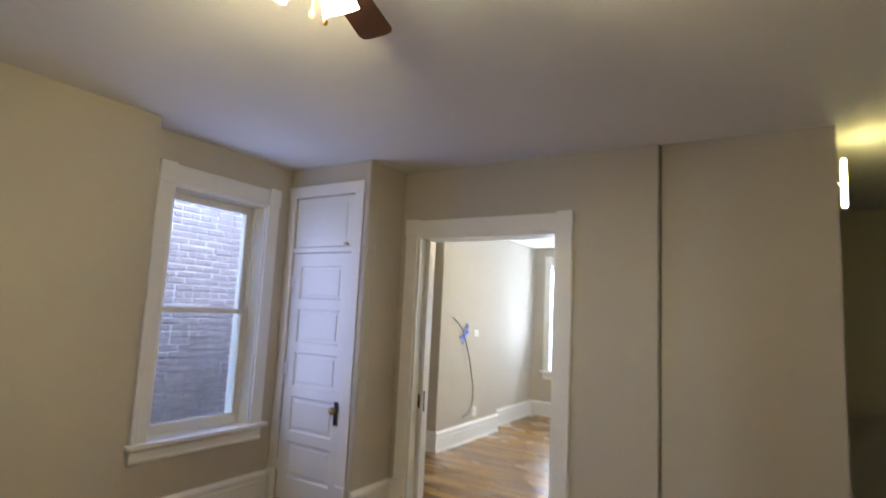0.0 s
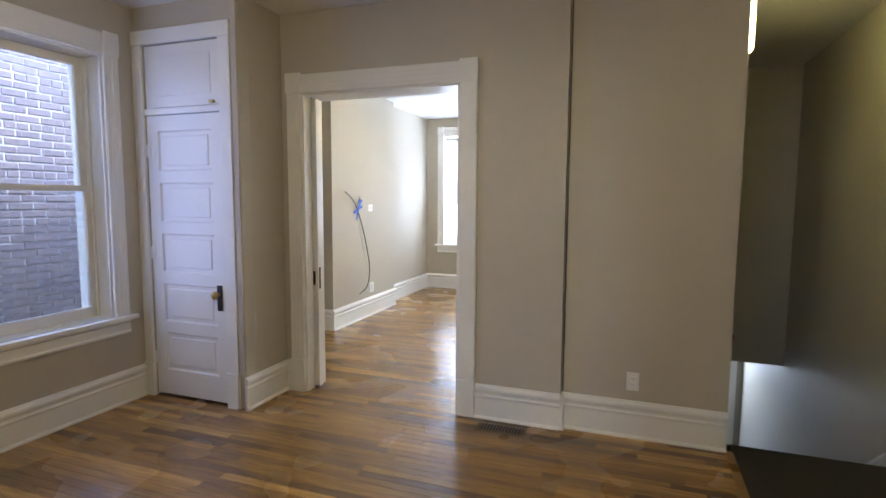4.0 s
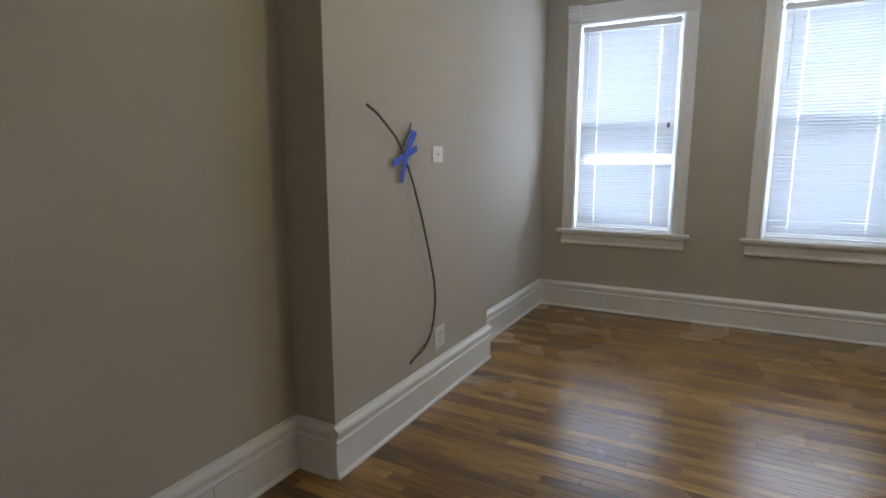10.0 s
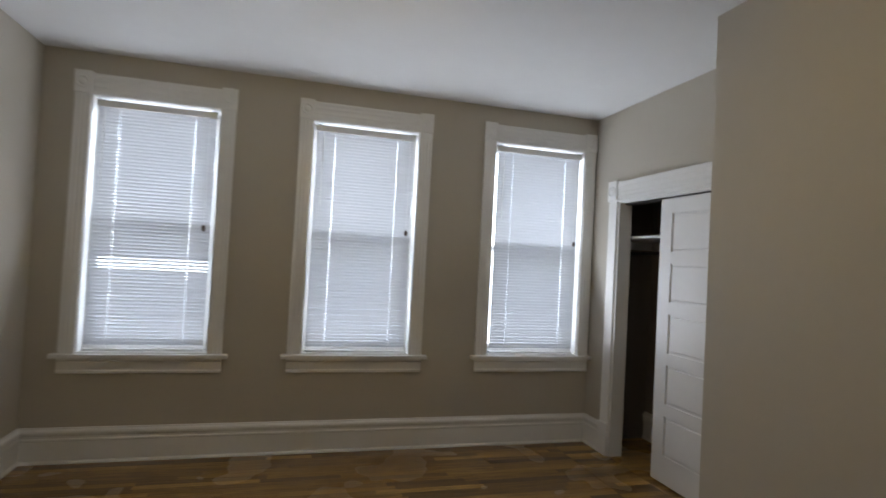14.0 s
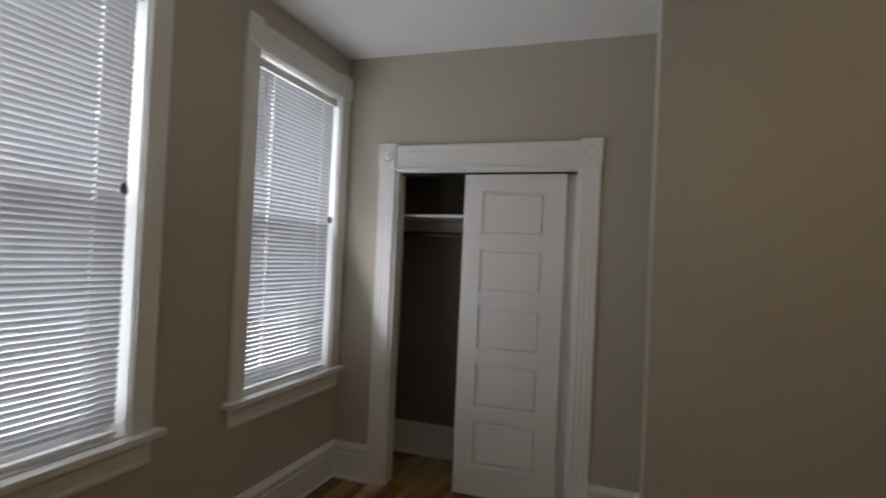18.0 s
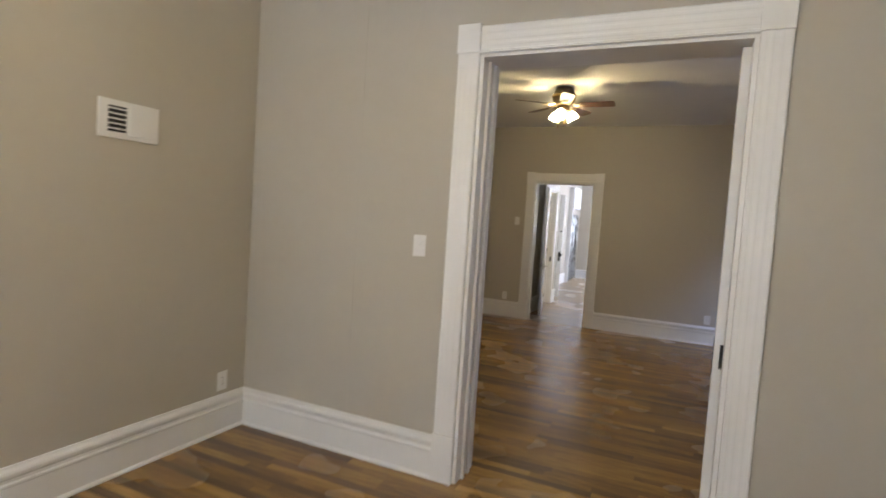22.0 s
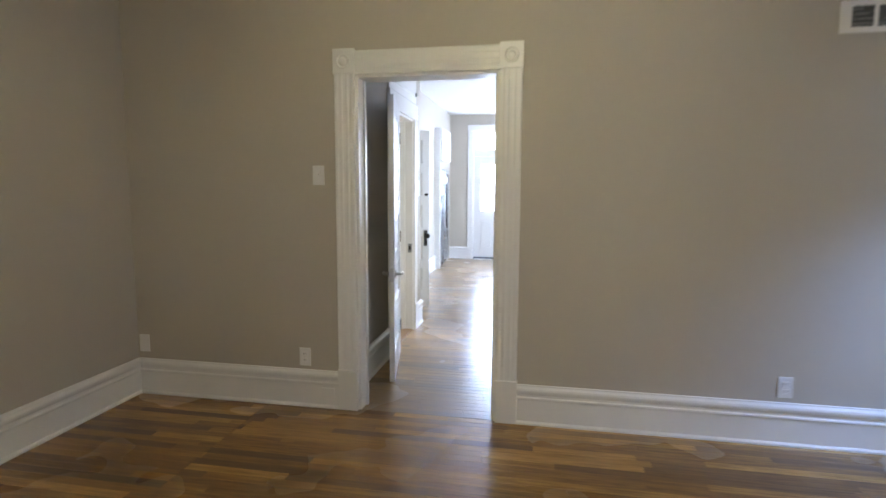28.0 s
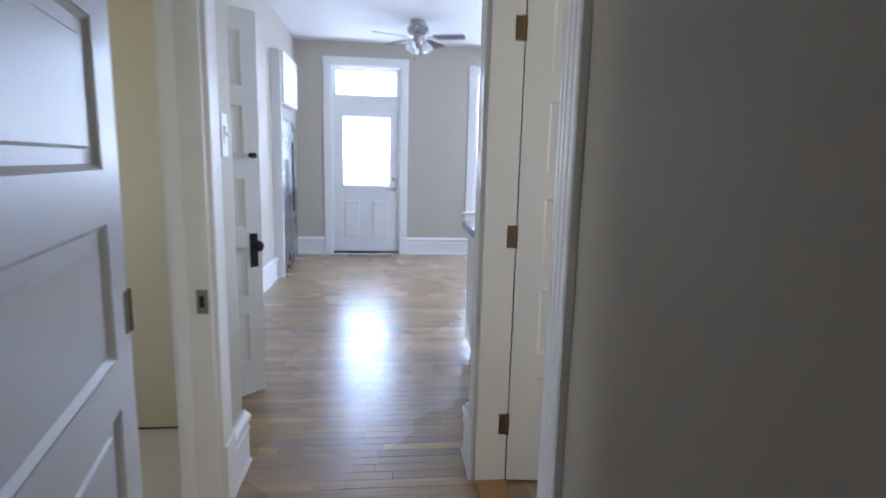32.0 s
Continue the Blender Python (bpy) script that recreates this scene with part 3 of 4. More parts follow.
def blind(label, m, w, z0, z1, parted=0.0, cord=0.80):
    """A lowered mini blind; the slats round the height given by parted lie open."""
    ob = thing("window_blind", label, "blind", m, "front window blinds")
    part("headrail", bbox(-w / 2, w / 2, -0.018, 0.018, z1 - 0.032, z1, 0.004), M_PLATE, ob)
    part("valance", bbox(-w / 2 - 0.004, w / 2 + 0.004, -0.024, -0.019, z1 - 0.045, z1 + 0.002, 0.002), M_PLATE, ob)
    for x in (-w / 2 + 0.02, w / 2 - 0.02):
        part("bracket", bbox(x - 0.022, x + 0.022, -0.020, 0.020, z1 + 0.001, z1 + 0.008, 0.001), M_STEEL, ob, "small grey mounting bracket")
    shut, flat = slat_mesh(w - 0.012), slat_mesh(w - 0.012, 48)
    rnd = random.Random(int(w * 1000 + z1 * 100 + cord * 50))
    z = z1 - 0.056
    while z > z0 + 0.04:
        s = new("slat", flat if abs(z - parted) < 0.030 else shut)
        s.parent, s.location = ob, (rnd.uniform(-0.0015, 0.0015), 0, z + rnd.uniform(-0.0002, 0.0002))
        s.rotation_euler = (0, rnd.uniform(-0.0003, 0.0003), 0)
        z -= 0.0245
    part("bottom_rail", bbox(-w / 2 + 0.004, w / 2 - 0.004, -0.014, 0.014, z0 + 0.006, z0 + 0.024, 0.004), M_PLATE, ob)
    for x in (-w * 0.32, w * 0.32):
        for y in (-0.0125, 0.0125):
            part("ladder_cord", tube([(x, y, z0 + 0.02), (x, y, z1 - 0.03)], 0.0014, 5), M_CORD, ob)
    part("lift_cord", tube([(w * 0.44, -0.026, z1 - 0.03), (w * 0.442, -0.027, z1 - 0.5), (w * 0.44, -0.026, z1 - cord + 0.02)], 0.0016, 5), M_CORD, ob)
    part("tassel", lathe([(0.004, 0.03), (0.012, 0.02), (0.015, 0), (0.012, -0.012), (0.004, -0.016)], 10, m=Matrix.Translation((w * 0.44, -0.036, z1 - cord))), M_TASSEL, ob, "small dark wooden cord tassel")
    part("tilt_wand", tube([(-w * 0.43, -0.026, z1 - 0.03), (-w * 0.435, -0.028, z1 - 0.62)], 0.004, 6), M_CORD, ob)
    return ob


# ---------------------------------------------------------------- doors
def leaf(ob, w, h, t, n=5, z0=0.012, gap=0.10, stile=0.105, top=0.11, material=None, deep=0.013, moulded=False):
    """A panelled leaf under ob, from x = 0 to w, its faces at y = 0 and t; n panels of one size, one above the other.
    moulded: a pressed door, whose fields stand almost flush inside a shallow groove."""
    mt = material or M_DOOR
    ph = (h - z0 - top - 0.19 - gap * (n - 1)) / n
    bm = bmesh.new()
    box(bm, 0, stile, 0, t, z0, h)
    box(bm, w - stile, w, 0, t, z0, h)
    box(bm, stile, w - stile, 0, t, z0, z0 + 0.19)
    box(bm, stile, w - stile, 0, t, h - top, h)
    for k in range(1, n):
        z = z0 + 0.19 + k * (ph + gap) - gap
        box(bm, stile, w - stile, 0, t, z, z + gap)
    part("door_frame", bm, mt, ob)
    inset, rise = (0.017, deep - 0.002) if moulded else (0.036, 0.0055)
    for k in range(n):
        z = z0 + 0.19 + k * (ph + gap)
        p = part("panel", bbox(stile - 0.002, w - stile + 0.002, deep, t - deep, z - 0.002, z + ph + 0.002, 0), mt, ob)
        part("raised_field", bbox(stile + inset, w - stile - inset, deep - rise, t - deep + rise, z + inset, z + ph - inset, min(rise, 0.005), 1), mt, p)
        if moulded:
            continue
        e = 0.011
        for y, s in ((deep, -1), (t - deep, 1)):
            tri = [(0, 0), (e, 0), (0, 0.010)]
            part("bead", prism(tri, (stile, y, z), (1, 0, 0), (0, s, 0), (0, 0, ph)), mt, p)
            part("bead", prism(tri, (w - stile, y, z), (-1, 0, 0), (0, s, 0), (0, 0, ph)), mt, p)
            part("bead", prism(tri, (stile, y, z), (0, 0, 1), (0, s, 0), (w - 2 * stile, 0, 0)), mt, p)
            part("bead", prism(tri, (stile, y, z + ph), (0, 0, -1), (0, s, 0), (w - 2 * stile, 0, 0)), mt, p)


def knob(ob, x, z, y, side=-1, plate=M_DARK, ball=M_BRASS):
    e = part("escutcheon", bbox(x - 0.023, x + 0.023, y + side * 0.004 - 0.003, y + side * 0.004 + 0.003, z - 0.10, z + 0.085, 0.003), plate, ob, "dark narrow lock plate")
    m = Matrix.Translation((x, y + side * 0.006, z + 0.02)) @ pose(0, 0, 0, 90 if side < 0 else -90)
    part("door_knob", lathe([(0.011, 0), (0.009, 0.018), (0.018, 0.026), (0.029, 0.038), (0.029, 0.052), (0.020, 0.063), (0.004, 0.066)], 20, m=m), ball, e, "round knob", True)


def lever(ob, x, z, t, d):
    for y, s in ((0, -1), (t, 1)):
        m = Matrix.Translation((x, y, z)) @ pose(0, 0, 0, 90 if s < 0 else -90)
        r = part("rose", lathe([(0.030, 0), (0.030, 0.006), (0.012, 0.010), (0.010, 0.045), (0.004, 0.048)], 18, m=m), M_NICKEL, ob, "satin nickel rose", True)
        part("lever", tube([(x, y + s * 0.045, z), (x + d * 0.03, y + s * 0.05, z), (x + d * 0.11, y + s * 0.05, z - 0.004)], 0.009, 8), M_NICKEL, r, "satin nickel lever handle")


def hinges(ob, x, y, zs, side=1, mt=None, label="dark metal butt hinge"):
    mt = mt or M_BRONZE
    for z in zs:
        h = part("hinge", tube([(x, y, z - 0.045), (x, y, z + 0.045)], 0.007, 8), mt, ob, label)
        part("hinge_leaf", bbox(min(x, x + side * 0.035), max(x, x + side * 0.035), y - 0.002, y + 0.002, z - 0.044, z + 0.044, 0.001), mt, h)


# ---------------------------------------------------------------- small fittings
def outlet(name, label, m, kind="outlet", w=0.075, h=0.118):
    ob = thing(name, label, "outlet" if kind == "outlet" else "wall plate", m)
    part("plate", bbox(-w / 2, w / 2, -0.007, -0.0005, -h / 2, h / 2, 0.003), M_PLATE, ob)
    if kind == "outlet":
        for z in (-0.020, 0.020):
            s = part("socket", bbox(-0.017, 0.017, -0.0095, -0.0065, z - 0.014, z + 0.014, 0.004), M_PLATE, ob)
            for x in (-0.006, 0.006):
                part("slot", bbox(x - 0.001, x + 0.001, -0.0100, -0.0094, z - 0.004, z + 0.006, 0), M_DARK, s)
        part("screw", lathe([(0.003, 0), (0.003, 0.002), (0.001, 0.003)], 10, m=pose(0, -0.007, 0, 90)), M_NICKEL, ob)
    elif kind == "switch":
        part("rocker", prism([(-0.033, 0), (-0.033, 0.003), (0, 0.005), (0.033, 0.009), (0.033, 0)], (-0.016, -0.0065, 0), (0, 0, 1), (0, -1, 0), (0.032, 0, 0)), M_PLATE, ob)
        part("toggle", bbox(-0.005, 0.005, -0.020, -0.007, -0.004, 0.010, 0.002), M_PLATE, ob)
    elif kind == "jack":
        part("jack", lathe([(0.008, 0), (0.008, 0.005), (0.004, 0.006)], 12, m=pose(0, -0.007, 0, 90)), M_NICKEL, ob)
    return ob


def fan(label, m, lit=None, drop=0.0, radius=0.54, turn=0.0, shade_turn=45, blade=None, metal=None, group=""):
    """A flush ceiling fan with five blades and a three-shade light kit; its own origin is on the ceiling."""
    ob = thing("ceiling_fan", label, "ceiling fan", m, group)
    mt, bl = metal or M_BRONZE, blade or M_BLADE
    if drop:
        part("ceiling_plate", lathe([(0.080, drop), (0.082, 0.004), (0.085, -0.001)], 32), mt, ob, smooth=True)
    part("canopy", lathe([(0.085, 0), (0.088, -0.012), (0.095, -0.03), (0.105, -0.05), (0.098, -0.058)], 32), mt, ob, smooth=True)
    part("motor_housing", lathe([(0.098, -0.058), (0.116, -0.064), (0.122, -0.078), (0.120, -0.110), (0.108, -0.146), (0.092, -0.168), (0.07, -0.180), (0.06, -0.186)], 32), mt, ob, smooth=True)
    part("housing_band", lathe([(0.1215, -0.082), (0.1245, -0.086), (0.1235, -0.102), (0.1195, -0.106)], 32), M_BRASS if mt is M_BRONZE else mt, ob, smooth=True)
    part("switch_housing", lathe([(0.06, -0.186), (0.066, -0.195), (0.066, -0.235), (0.050, -0.252), (0.028, -0.262)], 28), mt, ob, smooth=True)
    part("finial", lathe([(0.028, -0.262), (0.020, -0.275), (0.010, -0.285), (0.012, -0.293), (0.004, -0.300)], 16), mt, ob, smooth=True)
    for k in range(5):
        r = pose(0, 0, 0, 0, 0, turn + 72 * k)
        bm = bmesh.new()
        top = [(0.175, -0.045), (0.20, -0.056), (radius - 0.03, -0.066), (radius - 0.008, -0.055), (radius, -0.03), (radius, 0.03), (radius - 0.008, 0.055), (radius - 0.03, 0.066), (0.20, 0.056), (0.175, 0.045)]
        prism(top, (0, 0, 0), (1, 0, 0), (0, 1, 0), (0, 0, 0.006), bm)
        bm.transform(r @ Matrix.Translation((0, 0, -0.182)) @ pose(0, 0, 0, -11))
        b = part("blade", bm, bl, ob)
        bm = tube([(0.10, 0.012, -0.172), (0.14, 0.014, -0.186), (0.17, 0.018, -0.182)], 0.007, 6)
        tube([(0.10, -0.012, -0.172), (0.14, -0.014, -0.186), (0.17, -0.018, -0.188)], 0.007, 6, bm)
        prism([(0.160, -0.014), (0.195, -0.036), (0.222, -0.030), (0.205, -0.008), (0.232, 0), (0.205, 0.008), (0.222, 0.030), (0.195, 0.036), (0.160, 0.014)], (0, 0, -0.190), (1, 0, 0), (0, 1, 0), (0, 0, 0.005), bm)
        bm.transform(r)
        part("blade_iron", bm, M_IRON if mt is M_BRONZE else mt, b)
    for k in range(3):
        r = pose(0, 0, 0, 0, 0, shade_turn + 120 * k)
        bm = tube([(0.04, 0, -0.228), (0.060, 0, -0.224), (0.074, 0, -0.236)], 0.009, 8)
        bm.transform(r)
        a = part("lamp_arm", bm, M_BRASS if mt is M_BRONZE else mt, ob, smooth=True)
        tilt = r @ Matrix.Translation((0.074, 0, -0.232)) @ pose(0, 0, 0, 0, -30, 0) @ Matrix.Scale(0.86, 4)
        part("socket", lathe([(0.018, 0.006), (0.026, 0), (0.026, -0.016), (0.020, -0.020)], 18, m=tilt), M_BRASS if mt is M_BRONZE else mt, a, smooth=True)
        part("shade", lathe([(0.024, -0.014), (0.034, -0.022), (0.050, -0.045), (0.060, -0.075), (0.064, -0.105), (0.068, -0.118), (0.060, -0.112), (0.02, -0.100)], 24, m=tilt),
             lit or M_SHADE_OFF, a, "lit frosted glass bell shade" if lit else "frosted glass bell shade", True)
    for k, (x, y, n) in enumerate(((0.035, 0.03, 0.14), (-0.03, 0.035, 0.10))):
        c = part("pull_chain", tube([(x, y, -0.24), (x, y, -0.26 - n)], 0.0018, 5), M_BRASS, ob)
        part("pull_knob", lathe([(0.003, 0.012), (0.007, 0), (0.008, -0.014), (0.003, -0.02)], 12, m=Matrix.Translation((x, y, -0.262 - n))), M_BRASS, c, smooth=True)
    return ob


# ---------------------------------------------------------------- front room
F = pose(0, YF, 0)
for x, lab in ((-1.62, "white double-hung window with fluted casing and rosette blocks"), (-0.123, "white double-hung window with fluted casing and rosette blocks"), (1.375, "white double-hung window with fluted casing tight to the corner")):
    window("window_front", lab, pose(x, YF, 0), 0.84, 0.745, 2.537, 0.26, w=0.102, d=0.007)
    blind("white mini blind, lowered with slats tilted, in a window", pose(x, YF + 0.030, 0), 0.782, 0.750, 2.508, 1.37 if x < -1 else 0.0, 0.80 if x > -1 else 0.86)
baseboard(F, XLF, XC)
baseboard(pose(XLF, 0, 0, 0, 0, LEFT), 3.36, YF)
baseboard(pose(XLN, 0, 0, 0, 0, LEFT), 0.24, 1.743)
baseboard(pose(XCH, 0, 0, 0, 0, LEFT), 1.743 - 0.021, 3.36 + 0.021)
baseboard(pose(0, 1.743, 0), XLN, XCH)
baseboard(pose(0, 3.36, 0, 0, 0, BACK), -XCH, -XLF)
baseboard(pose(1.40, 0, 0, 0, 0, RIGHT), -3.026 - 0.021, -0.24)
baseboard(pose(0, 3.026, 0, 0, 0, BACK), -XC, -1.40)
baseboard(pose(XC, 0, 0, 0, 0, RIGHT), -YF, -4.718)
baseboard(pose(XC, 0, 0, 0, 0, RIGHT), -3.295, -3.026)
baseboard(pose(0, 0.24, 0, 0, 0, BACK), -1.40, -0.004)
baseboard(pose(0, 0.24, 0, 0, 0, BACK), 1.499, -XLN)
baseboard(pose(XR, 0, 0, 0, 0, RIGHT), -YF, -3.026)

trim("door_trim_closet", "white fluted closet casing with rosette corner blocks", pose(XC, 0, 0, 0, 0, RIGHT), -4.60, -3.415, 2.075, 0.11, head=0.16, stop=False)
C = pose(XC, 0, 0, 0, 0, RIGHT)
for name, lab, u, y, w in (("sliding_door", "white five-panel sliding closet door, pushed half open", -4.14, 0.055, 0.64), ("sliding_door", "white five-panel sliding closet door behind its twin", -4.02, 0.098, 0.615)):
    d = thing(name, lab, "closet door", C @ pose(u, y, 0), "closet sliding doors")
    leaf(d, w, 2.045, 0.035, 5, 0.02, gap=0.085, stile=0.122, deep=0.012, moulded=True)
tr = thing("door_track", "dark sliding door track under the closet head", "door track", C)
part("track", bbox(-4.58, -3.435, 0.045, 0.135, 2.046, 2.056, 0.001), M_DARK, tr)
# added sheets over the closet walls, coloured dark to give its shade
cl = thing("closet_shade_lining", "added taupe lining with the closet's shade in its colour", "wall", C, kind="structure")
part("back", bbox(-YF + 0.001, -3.028, XR - XC - 0.0045, XR - XC - 0.001, 0.0, H - 0.001, 0), M_CLOSET_SHADE, cl)
part("side", bbox(-YF + 0.001, -YF + 0.005, 0.111, XR - XC - 0.005, 0.0, H - 0.001, 0), M_CLOSET_SHADE, cl)
part("side", bbox(-3.032, -3.028, 0.111, XR - XC - 0.005, 0.0, H - 0.001, 0), M_CLOSET_SHADE, cl)
sh = thing("closet_shelf", "white closet shelf on cleats above a hanging rod", "shelf", C)
part("board", bbox(-4.979, -3.027, 0.14, XR - XC - 0.005, 1.775, 1.793, 0.003), M_SHELF, sh)
part("cleat", bbox(-4.979, -4.96, 0.12, XR - XC - 0.006, 1.70, 1.774, 0.002), M_SHELF, sh)
part("cleat", bbox(-3.046, -3.027, 0.12, XR - XC - 0.006, 1.70, 1.774, 0.002), M_SHELF, sh)
part("back_cleat", bbox(-4.96, -3.046, XR - XC - 0.025, XR - XC - 0.005, 1.70, 1.774, 0.002), M_SHELF, sh)
rod = thing("closet_rod", "dark metal hanging rod under the shelf", "rod", C)
part("rod", tube([(-4.975, 0.31, 1.66), (-3.03, 0.31, 1.66)], 0.016, 12), M_ROD, rod)

fan("bronze flush ceiling fan with walnut blades and lit glass shades", pose(-0.36, 2.36, HF - 0.045), M_SHADE_FRONT, 0.045, radius=0.485, turn=45, shade_turn=-85, group="ceiling fans")

outlet("coax_plate", "white wall plate on the chimney breast", pose(XCH, 2.65, 1.388, 0, 0, LEFT), "jack", 0.112, 0.088)
outlet("outlet", "white two-gang wall outlet low on the chimney breast", pose(XCH, 2.67, 0.360, 0, 0, LEFT), "outlet", 0.115, 0.128)
outlet("outlet", "white wall outlet above the baseboard", pose(1.40, 2.65, 0.325, 0, 0, RIGHT))
outlet("outlet", "white wall outlet near the corner", pose(1.40, 0.425, 0.325, 0, 0, RIGHT))
outlet("light_switch", "white rocker switch beside the pocket doorway", pose(0.165, 0.24, 1.27, 0, 0, BACK), "switch")
outlet("floor_cover", "white blank cover plate on the baseboard", pose(XLN + 0.022, 1.34, 0.11, 0, 0, LEFT), "blank", 0.12, 0.08)

# loose cable taped to the chimney breast
cb = thing("loose_cable", "dark loose cable hanging from the wall", "cable", pose(XCH, 0.04, -0.015, 0, 0, LEFT))
pts = [(1.93, -0.035, 1.60), (1.98, -0.055, 1.565), (2.06, -0.05, 1.52), (2.16, -0.03, 1.475), (2.235, -0.014, 1.42), (2.28, -0.012, 1.36), (2.33, -0.02, 1.25), (2.40, -0.026, 1.08), (2.47, -0.026, 0.90),
       (2.53, -0.026, 0.72), (2.545, -0.024, 0.60), (2.53, -0.022, 0.50), (2.505, -0.02, 0.435), (2.46, -0.02, 0.395), (2.39, -0.024, 0.375), (2.31, -0.034, 0.362), (2.24, -0.046, 0.352)]
part("loop", tube([(2.515, -0.021, 0.46), (2.45, -0.045, 0.425), (2.36, -0.055, 0.385), (2.30, -0.040, 0.362)], 0.0030, 6), M_CABLE, cb, smooth=True)
part("cord", tube(pts, 0.0058, 8), M_CABLE, cb, smooth=True)
part("thin_wire", tube([(2.24, -0.01, 1.44), (2.27, -0.02, 1.20), (2.36, -0.022, 0.92), (2.46, -0.016, 0.74)], 0.0018, 6), M_CORD, cb)
part("cord_end", tube([(2.245, -0.012, 1.43), (2.275, -0.03, 1.50), (2.27, -0.045, 1.545)], 0.004, 6), M_CABLE, cb)
tp = thing("masking_tape", "strips of blue masking tape crossed over the cable", "tape", pose(XCH, 2.308, 1.385, 0, 0, LEFT))
for a, l, w, dz, dx in ((68, 0.27, 0.030, -0.01, 0.0), (20, 0.23, 0.030, -0.01, -0.01), (50, 0.16, 0.026, 0.045, 0.035)):
    bm = bbox(-l / 2, l / 2, -0.0012, 0.0012, -w / 2, w / 2, 0)
    bm.transform(Matrix.Translation((dx, -0.0195 - 0.003 * a / 90, dz)) @ pose(0, 0, 0, 0, -a, 0))
    part("strip", bm, M_TAPE, tp)

# wall register by the doorway
vg = thing("wall_register", "white wall register with dark louvres half open", "air vent", pose(1.40, 1.084, 1.803, 0, 0, RIGHT))
part("frame", bbox(-0.158, 0.158, -0.012, -0.0005, -0.092, 0.092, 0.004), M_PLATE, vg)
part("cover", bbox(-0.004, 0.138, -0.017, -0.012, -0.070, 0.070, 0.003), M_PLATE, vg)
part("opening", bbox(-0.112, -0.022, -0.0135, -0.0118, -0.062, 0.062, 0), M_VENT, vg, "dark opening")
for k in range(5):
    part("louvre", bbox(-0.112, -0.022, -0.020, -0.0136, -0.050 + 0.024 * k, -0.044 + 0.024 * k, 0.001), M_PLATE, vg)

# ---------------------------------------------------------------- pocket doorway
trim("door_trim_pocket", "white fluted casing of the wide pocket doorway", pose(0, 0, 0), -1.375, -0.12, 2.29, 0.24, w=0.12, head=0.14, both=True, stop=False, slot=(0.088, 0.158), carved=False)
pd = thing("pocket_door", "white pocket door slid almost fully into the wall", "door", pose(-2.20, 0.100, 0))
part("slab", bbox(0, 0.882, 0, 0.045, 0.012, 2.265, 0.003), M_DOOR, pd)
part("edge_pull", bbox(0.8815, 0.884, 0.012, 0.033, 0.80, 0.97, 0.001), M_DARK, pd, "dark edge pull plate")
part("face_pull", bbox(0.822, 0.858, -0.002, 0.0005, 0.83, 0.94, 0.001), M_DARK, pd, "dark flush pull plate")
part("face_pull", bbox(0.822, 0.858, 0.0445, 0.047, 0.83, 0.94, 0.001), M_DARK, pd, "dark flush pull plate")
part("keyhole", lathe([(0.006, 0), (0.006, 0.002), (0.003, 0.002)], 12, m=Matrix.Translation((0.8838, 0.0225, 0.90)) @ pose(0, 0, 0, 0, 90, 0)), M_BRASS, pd)

for y in (0.070, 0.150):
    part("pocket_stop", bbox(-0.156, -0.1405, y, y + 0.022, 0, 2.268, 0.003), M_TRIM, bpy.data.objects["door_trim_pocket"])

# ---------------------------------------------------------------- middle room
ML = pose(XL, 0, 0, 0, 0, LEFT)
window("window_middle", "white double-hung window facing a brick wall", pose(XL, -1.155, 0, 0, 0, LEFT), 0.86, 0.65, 2.49, 0.30, screen=True, carved=False)
window("window_middle_rear", "white double-hung window beside the chimney breast", pose(XL, -4.355, 0, 0, 0, LEFT), 0.86, 0.65, 2.49, 0.30, carved=False)
baseboard(ML, -1.85, -0.47)
baseboard(ML, YR, -3.50)
baseboard(pose(-2.26, 0, 0, 0, 0, LEFT), -3.50 - 0.021, -1.85 + 0.021)
baseboard(pose(0, -3.50, 0), XL, -2.26)
baseboard(pose(0, -1.85, 0, 0, 0, BACK), 2.26, -XL)
baseboard(pose(-1.55, 0, 0, 0, 0, LEFT), -0.47 - 0.021, 0.0)
baseboard(pose(0, 0, 0), -1.55, -1.50)
baseboard(pose(0, 0, 0), 0.005, 0.585)
baseboard(pose(0.585, 0, 0, 0, 0, LEFT), -0.021, 0.045)
baseboard(pose(0, 0.045, 0), 0.586, 1.575)
baseboard(pose(0, YR, 0, 0, 0, BACK), -XR, -1.085)
baseboard(pose(0, YR, 0, 0, 0, BACK), 0.015, -XL)
baseboard(pose(XR, 0, 0, 0, 0, RIGHT), -0.10, -YR)

# thin strip whose dark colour stands in for the step's shadow line
jg = thing("shadow_strip", "dark strip drawn as the shadow line beside the boxed-out wall", "wall joint", None, kind="structure")
part("gap", bbox(0.592, 0.600, 0.0435, 0.0448, 0.25, H - 0.002, 0), M_DARK_LINE, jg)
# corner closet
ct = thing("door_trim_corner_closet", "white casing of the narrow corner closet", "door trim", pose(0, -0.47, 0), kind="structure")
for a, b in ((-2.486, -2.40), (-1.70, -1.605)):
    part("casing", bbox(a, b, -0.020, 0, 0.26, 2.60, 0.004), M_TRIM, ct)
    part("plinth", bbox(a - 0.002, b + 0.002, -0.030, 0, 0, 0.26, 0.004), M_TRIM, ct)
part("head", bbox(-2.486, -1.601, -0.024, 0, 2.60, 2.70, 0.005), M_TRIM, ct)
part("transom_bar", bbox(-2.40, -1.70, -0.006, 0.05, 2.105, 2.150, 0.003), M_TRIM, ct)
